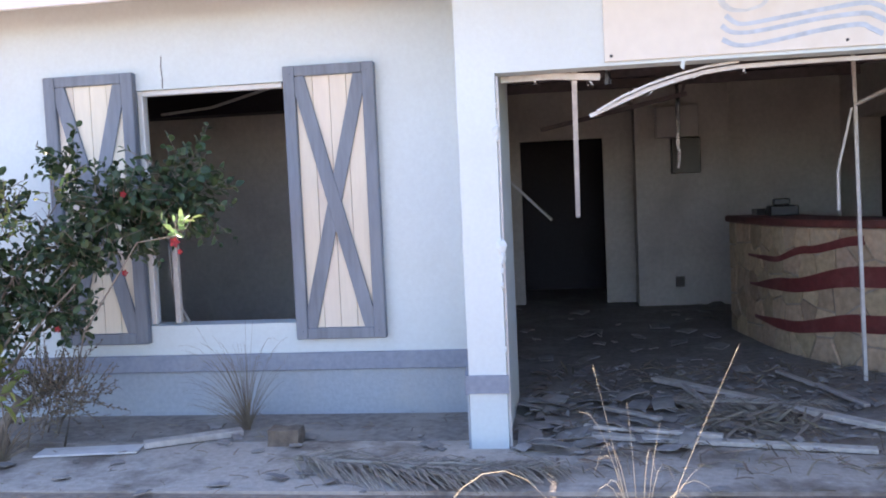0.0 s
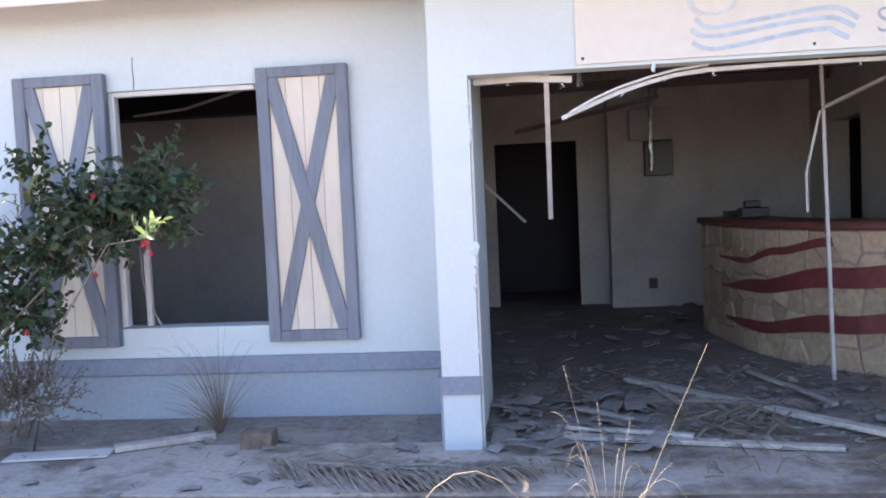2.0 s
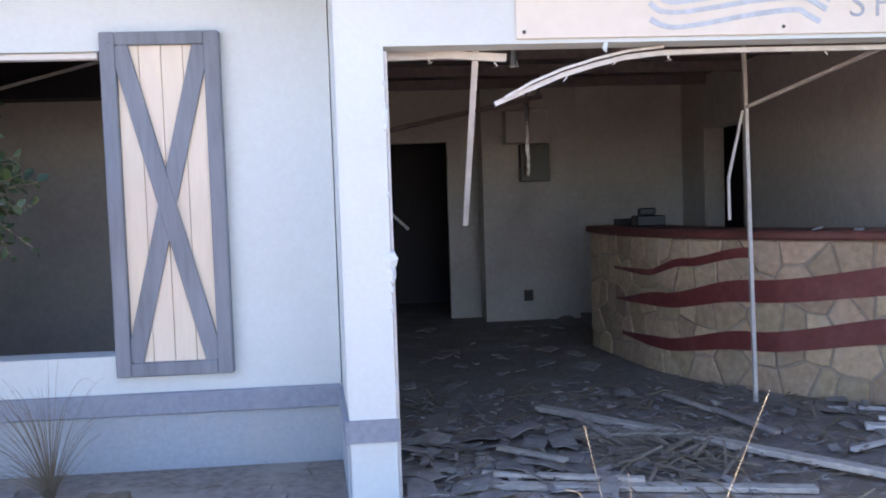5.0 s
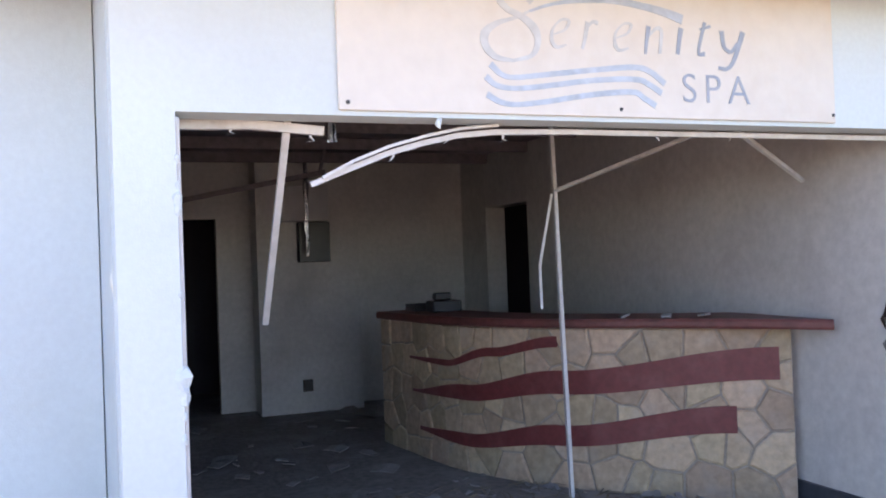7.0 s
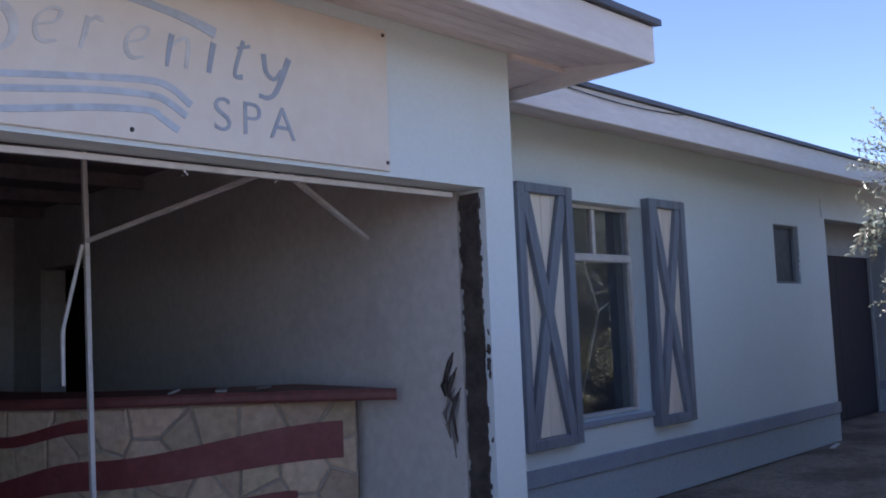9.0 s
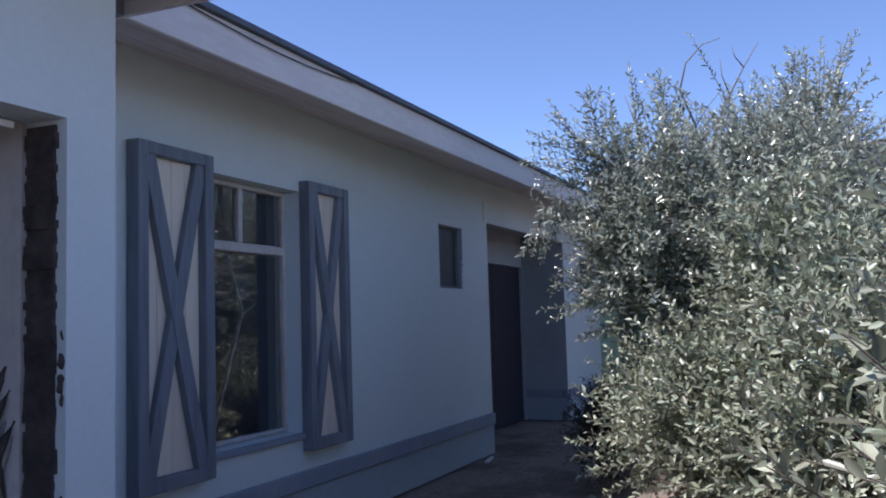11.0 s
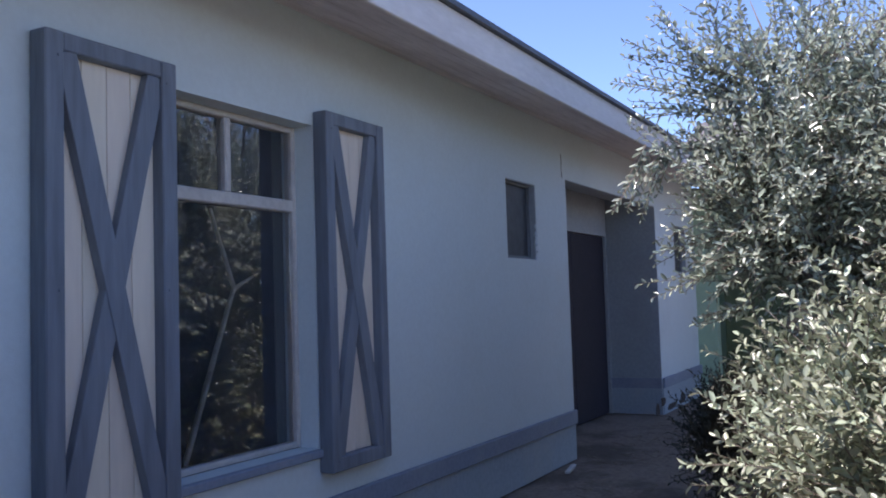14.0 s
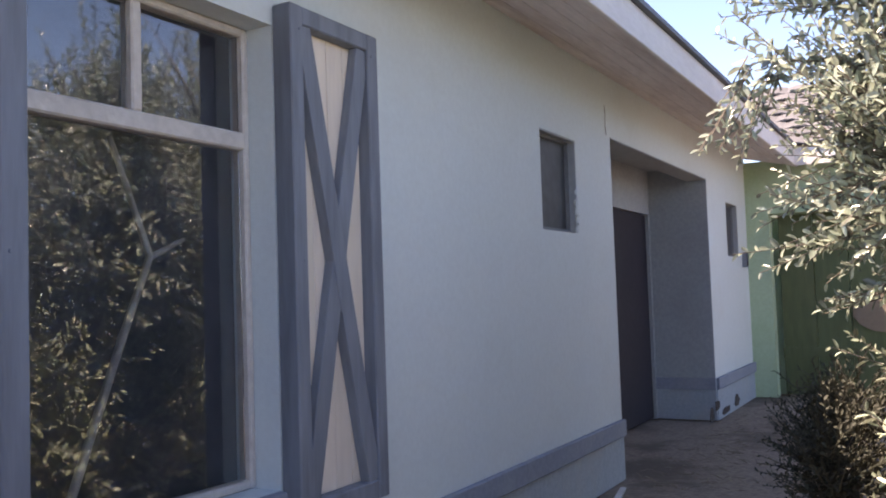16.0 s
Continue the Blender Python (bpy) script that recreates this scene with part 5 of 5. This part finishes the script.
scraps("leaf_litter", 900, 4.0, 14.5, 4.2, 5.75, 0.015, 0.08, M_DEADLEAF, "dead leaves and twigs along the wall", 37, 0.3, True)
scraps("rubble_scraps", 80, -4.5, 3.8, 3.4, 5.5, 0.015, 0.10, M_CHIP, "small stones and scraps on the ground", 38)
plank("plank", (9.55, 5.70), (9.86, 5.76), 0.04, 0.02, "white strip at the corner of the wall", M_METAL, z=-0.006)

# ---- lobby fittings ----
structure("wall_pier", box(1.15, 2.2, 10.55, 10.949, 0, 2.598), M_INWALL, "grimy plaster pier against the back wall", "wall")
ac = empty("wall_unit", 1.61, 10.55, 1.93, "pale metal cabinet with a dark grille fixed to the pier", "cabinet")
under(part("case", box(1.38, 1.85, 10.36, 10.548, 1.94, 2.295), M_BOX, ac, bevel=0.01), ac)
grille = under(part("grille", box(1.55, 1.87, 10.42, 10.548, 1.53, 1.935), M_BLACK, ac, "black lower grille", bevel=0.008), ac)
for k in range(6):
    sl = part("slat", box(1.57, 1.85, 10.412, 10.419, 1.56 + k * 0.06, 1.59 + k * 0.06), M_BOX if k % 2 else M_BLACK, grille)
    sl.matrix_parent_inverse = grille.matrix_parent_inverse.copy()
for k, (x, z) in enumerate(((1.62, 0.22),)):
    so = tagged(finish("wall_socket", box(x - 0.05, x + 0.05, 10.53, 10.549, z, z + 0.12), M_BLACK, None, 0.004), "dark socket on the plaster pier", "socket", "wall sockets")


def film(x, y, z, n, h, seed, label):
    t = empty("plastic_film", x, y, z, label, "film")
    r = random.Random(seed)
    for k in range(n):
        bm = bmesh.new()
        prev = None
        px, py = r.uniform(-0.03, 0.03), r.uniform(-0.02, 0.02)
        for q in range(8):
            w = r.uniform(0.008, 0.022)
            c = Vector((px + r.uniform(-0.012, 0.012), py + r.uniform(-0.012, 0.012), -h * q / 7))
            a = r.uniform(0, 3.1)
            cur = [bm.verts.new(c + Vector((math.cos(a) * w, math.sin(a) * w, 0))), bm.verts.new(c - Vector((math.cos(a) * w, math.sin(a) * w, 0)))]
            if prev:
                bm.faces.new((prev[0], prev[1], cur[1], cur[0]))
            prev = cur
        part("strip", bm, M_FOIL, t)
    return t


film(0.60, 5.02, 2.59, 3, 0.62, 1, "crumpled clear plastic film hanging from the ceiling")
film(1.60, 10.34, 2.59, 3, 1.0, 2, "crumpled plastic strips hanging over the cabinet")
monitor = empty("till_block", 2.22, 8.15, 1.092, "dark box abandoned on the countertop", "box")
part("body", box(-0.12, 0.12, -0.09, 0.09, 0, 0.09), M_BLACK, monitor, bevel=0.01)
part("lid", box(-0.07, 0.07, 0.0, 0.07, 0.091, 0.15), M_BLACK, monitor, bevel=0.01)
for k, (x, y, w) in enumerate(((2.78, 6.42, 0.07), (2.98, 6.26, 0.09), (3.12, 6.08, 0.06))):
    bm = box(-w / 2, w / 2, -0.03, 0.03, 0, 0.012)
    for v in bm.verts:
        v.co.z += 0.01 * math.sin(v.co.x * 40 + k)
        v.co.x += 0.012 * math.sin(v.co.y * 70 + k)
    ob = tagged(finish("plaster_scrap", bm, M_CHIP), "pale plaster scrap lying on the countertop", "scrap", "scraps on the counter")
    ob.location = (x, y, 1.098)
    ob.rotation_euler = (0, 0, k * 0.9)
# torn fibres on the jamb
tf = empty("torn_lining", 3.50, 5.03, 1.25, "torn dark lining strips hanging from the broken jamb", "lining")
r = random.Random(9)
for k in range(7):
    y0, z0 = r.uniform(-0.03, 0.06), r.uniform(-0.28, 0.05)
    sx, sy = r.uniform(0.01, 0.03), r.uniform(0.0, 0.07)
    pts = [(0.028, y0, z0), (0.028 - sx, y0 + sy * 0.4, z0 - 0.05), (0.02 - sx, y0 + sy, z0 - 0.12), (0.028, y0 + sy * 1.1, z0 - r.uniform(0.16, 0.30))]
    part("strip", tube(pts, [0.004, 0.013, 0.011, 0.003], 5), M_SCAR if k % 3 else M_CHIP, tf, smooth=True)
# branch shape added behind the window glass, standing in for a pale forked mark
FORK_LOW = [(5.78, 6.035, 0.62), (5.86, 6.035, 0.80), (6.04, 6.04, 1.215), (6.15, 6.04, 1.46), (6.0, 6.04, 1.82)]
FORK_SIDE = [(6.145, 6.04, 1.455), (6.30, 6.045, 1.52)]
stick = tagged(finish("dead_branch", tube(FORK_LOW, [0.015, 0.014, 0.013, 0.012, 0.009], 6, tube(FORK_SIDE, [0.011, 0.006], 6)), M_STICK, smooth=True), "branch shape added behind the window glass for a pale forked mark on it", "branch")
# strip of torn ceiling in the room behind the empty window
batten("hanging_batten", [(-3.45, 8.1, 2.29), (-2.95, 8.1, 2.33), (-2.2, 8.1, 2.52), (-1.9, 8.1, 2.60)], 0.035, 0.02, "sagging pale ceiling strip in the dark room")
structure("beam_room", box(-6.99, -2.01, 8.2, 8.449, 2.27, 2.6), M_NEARBLACK, "dark bulkhead under the ceiling of the room", "beam")
tagged(finish("dead_branch", tube([(-2.235, 5.74, 0.612), (-2.30, 5.73, 0.74), (-2.335, 5.72, 0.92), (-2.34, 5.72, 1.16)], [0.012, 0.011, 0.009, 0.006], 6), M_STICK, smooth=True), "pale curved dead branch standing on the sill of the empty window", "branch")
# screws in the shutter frames
for sh in [o for o in scene.objects if o.name.split(".")[0] == "shutter"]:
    face = -0.062 if sh.location.x < 0 else -0.085
    for sx, sz in ((-1, 0.05), (1, 0.05), (-1, 1.71), (1, 1.71), (-1, 0.9), (1, 0.9)):
        c = bmesh.new()
        bmesh.ops.create_cone(c, cap_ends=True, segments=8, radius1=0.006, radius2=0.004, depth=0.004, matrix=Matrix.Translation((sx * 0.25, face, sz)) @ pose(0, 0, 0, 90, 0, 0))
        part("screw", c, M_SHUTTER, sh, "painted screw head")

shrub("dry_brush", -2.9, 5.1, [(-2.9, 5.1, 0.25, 0.4, 0.25, 0.24)], 220, 0.035, 41, "dry brown brushwood at the foot of the wall", "brush", M_DEADLEAF, trunks=4, inner=0.95, shoot_length=(0.1, 0.25), thick=0.15)
batten("hanging_batten", [(-0.92, 8.6, 2.2), (-0.19, 8.15, 1.53), (0.21, 8.0, 1.14)], 0.02, 0.02, "thin broken rod leaning out from the partition")
edge = tagged(finish("edge_trim", box(-0.011, 0.004, 4.83, 4.855, 0.0, 2.028), M_PVC, None, 0.003), "thin white strip left along the pillar edge", "trim", kind="structure")

# bare ceiling joists under the dark boards
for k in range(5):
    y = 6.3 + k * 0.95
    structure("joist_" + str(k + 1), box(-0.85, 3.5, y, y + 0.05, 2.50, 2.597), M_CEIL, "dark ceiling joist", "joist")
tagged(finish("fallen_beam", bar((0.10, 9.6, 2.05), (1.6, 9.4, 2.33), 0.04, 0.045, bar((1.55, 9.4, 2.32), (1.62, 9.4, 2.598), 0.03, 0.03)), M_CEIL, None, 0.004), "slanting ceiling beam hanging under the joists", "beam")


# plaster knocked off the base beside the alcove
chips = empty("plaster_scars", 13.1, RW, 0.0, "dark broken patches in the painted base of the wall", "scar", kind="structure")
r = random.Random(31)
for x, z, w, h in ((12.86, 0.09, 0.22, 0.16), (13.12, 0.15, 0.26, 0.11), (13.5, 0.06, 0.4, 0.09), (14.05, 0.09, 0.3, 0.14)):
    rim = []
    for k in range(11):
        a = 2 * math.pi * k / 11
        q = r.uniform(0.65, 1.1)
        rim.append((x - 13.1 + w * 0.5 * q * math.cos(a), z + h * 0.5 * q * math.sin(a)))
    bm = bmesh.new()
    front = [bm.verts.new((px, -0.016, pz)) for px, pz in rim]
    back = [bm.verts.new((px, -0.011, pz)) for px, pz in rim]
    bm.faces.new(front)
    for k in range(11):
        bm.faces.new((front[k], back[k], back[(k + 1) % 11], front[(k + 1) % 11]))
    part("scar", bm, M_SCAR, chips)
scraps("leaf_litter", 260, 9.9, 13.6, 5.2, 5.8, 0.02, 0.09, M_DEADLEAF, "dead leaves blown against the base of the wall", 52, 0.3, True)

# low dark tray and curled ceiling tatters
tray = empty("counter_tray", 2.20, 8.48, 1.092, "low dark tray abandoned on the countertop", "tray")
part("base", box(-0.15, 0.15, -0.12, 0.12, 0.0, 0.012), M_BLACK, tray, bevel=0.003)
for x0, x1, y0, y1 in ((-0.15, -0.138, -0.12, 0.12), (0.138, 0.15, -0.12, 0.12), (-0.138, 0.138, -0.12, -0.108), (-0.138, 0.138, 0.108, 0.12)):
    part("rim", box(x0, x1, y0, y1, 0.0125, 0.055), M_BLACK, tray, bevel=0.003)
r = random.Random(64)
for x, y, z in ((0.20, 4.975, 2.01), (0.50, 4.965, 1.99), (0.82, 4.935, 1.915), (1.05, 4.935, 1.975), (1.30, 4.935, 2.0), (2.05, 4.935, 2.005), (2.46, 4.95, 2.005)):
    drop = r.uniform(0.014, 0.034)
    bm = bmesh.new()
    prev = None
    for q in range(5):
        f = q / 4
        c = Vector((x + 0.02 * f * f * r.choice((-1, 1)), y - 0.01 * f, z - drop * f))
        w = 0.006 * (1 - 0.75 * f)
        cur = [bm.verts.new(c + Vector(d)) for d in ((-w, -0.001, 0), (w, -0.001, 0), (w, 0.001, 0), (-w, 0.001, 0))]
        if prev:
            for k in range(4):
                bm.faces.new((prev[k], prev[(k + 1) % 4], cur[(k + 1) % 4], cur[k]))
        else:
            bm.faces.new(cur[::-1])
        prev = cur
    bm.faces.new(prev)
    tagged(finish("paint_tatter", bm, M_METAL), "curled white tatter hanging from the torn trim", "tatter", "tatters on the torn trim")

# hairline cracks in the plaster and a loose wire under the roof edge
for k, (pts, wall) in enumerate((([(-2.262, 2.40), (-2.268, 2.33), (-2.262, 2.26), (-2.266, 2.19)], LW), ([(10.10, 2.60), (10.112, 2.54), (10.10, 2.47), (10.118, 2.395)], RW))):
    bm = bmesh.new()
    for (xa, za), (xb, zb) in zip(pts, pts[1:]):
        bar((xa, wall - 0.001, za), (xb, wall - 0.001, zb), 0.004, 0.004, bm, up=(0, 1, 0))
    structure("trim_crack_" + str(k + 1), bm, M_SCAR, "hairline crack in the painted plaster", "crack")
wire = [(4.62 + 0.26 * k, 5.228, 2.846 - 0.03 * math.sin(math.pi * k / 6)) for k in range(7)]
tagged(finish("loose_wire", tube(wire, 0.004, 5), M_BLACK, smooth=True), "thin dark wire hanging along the white fascia", "wire")
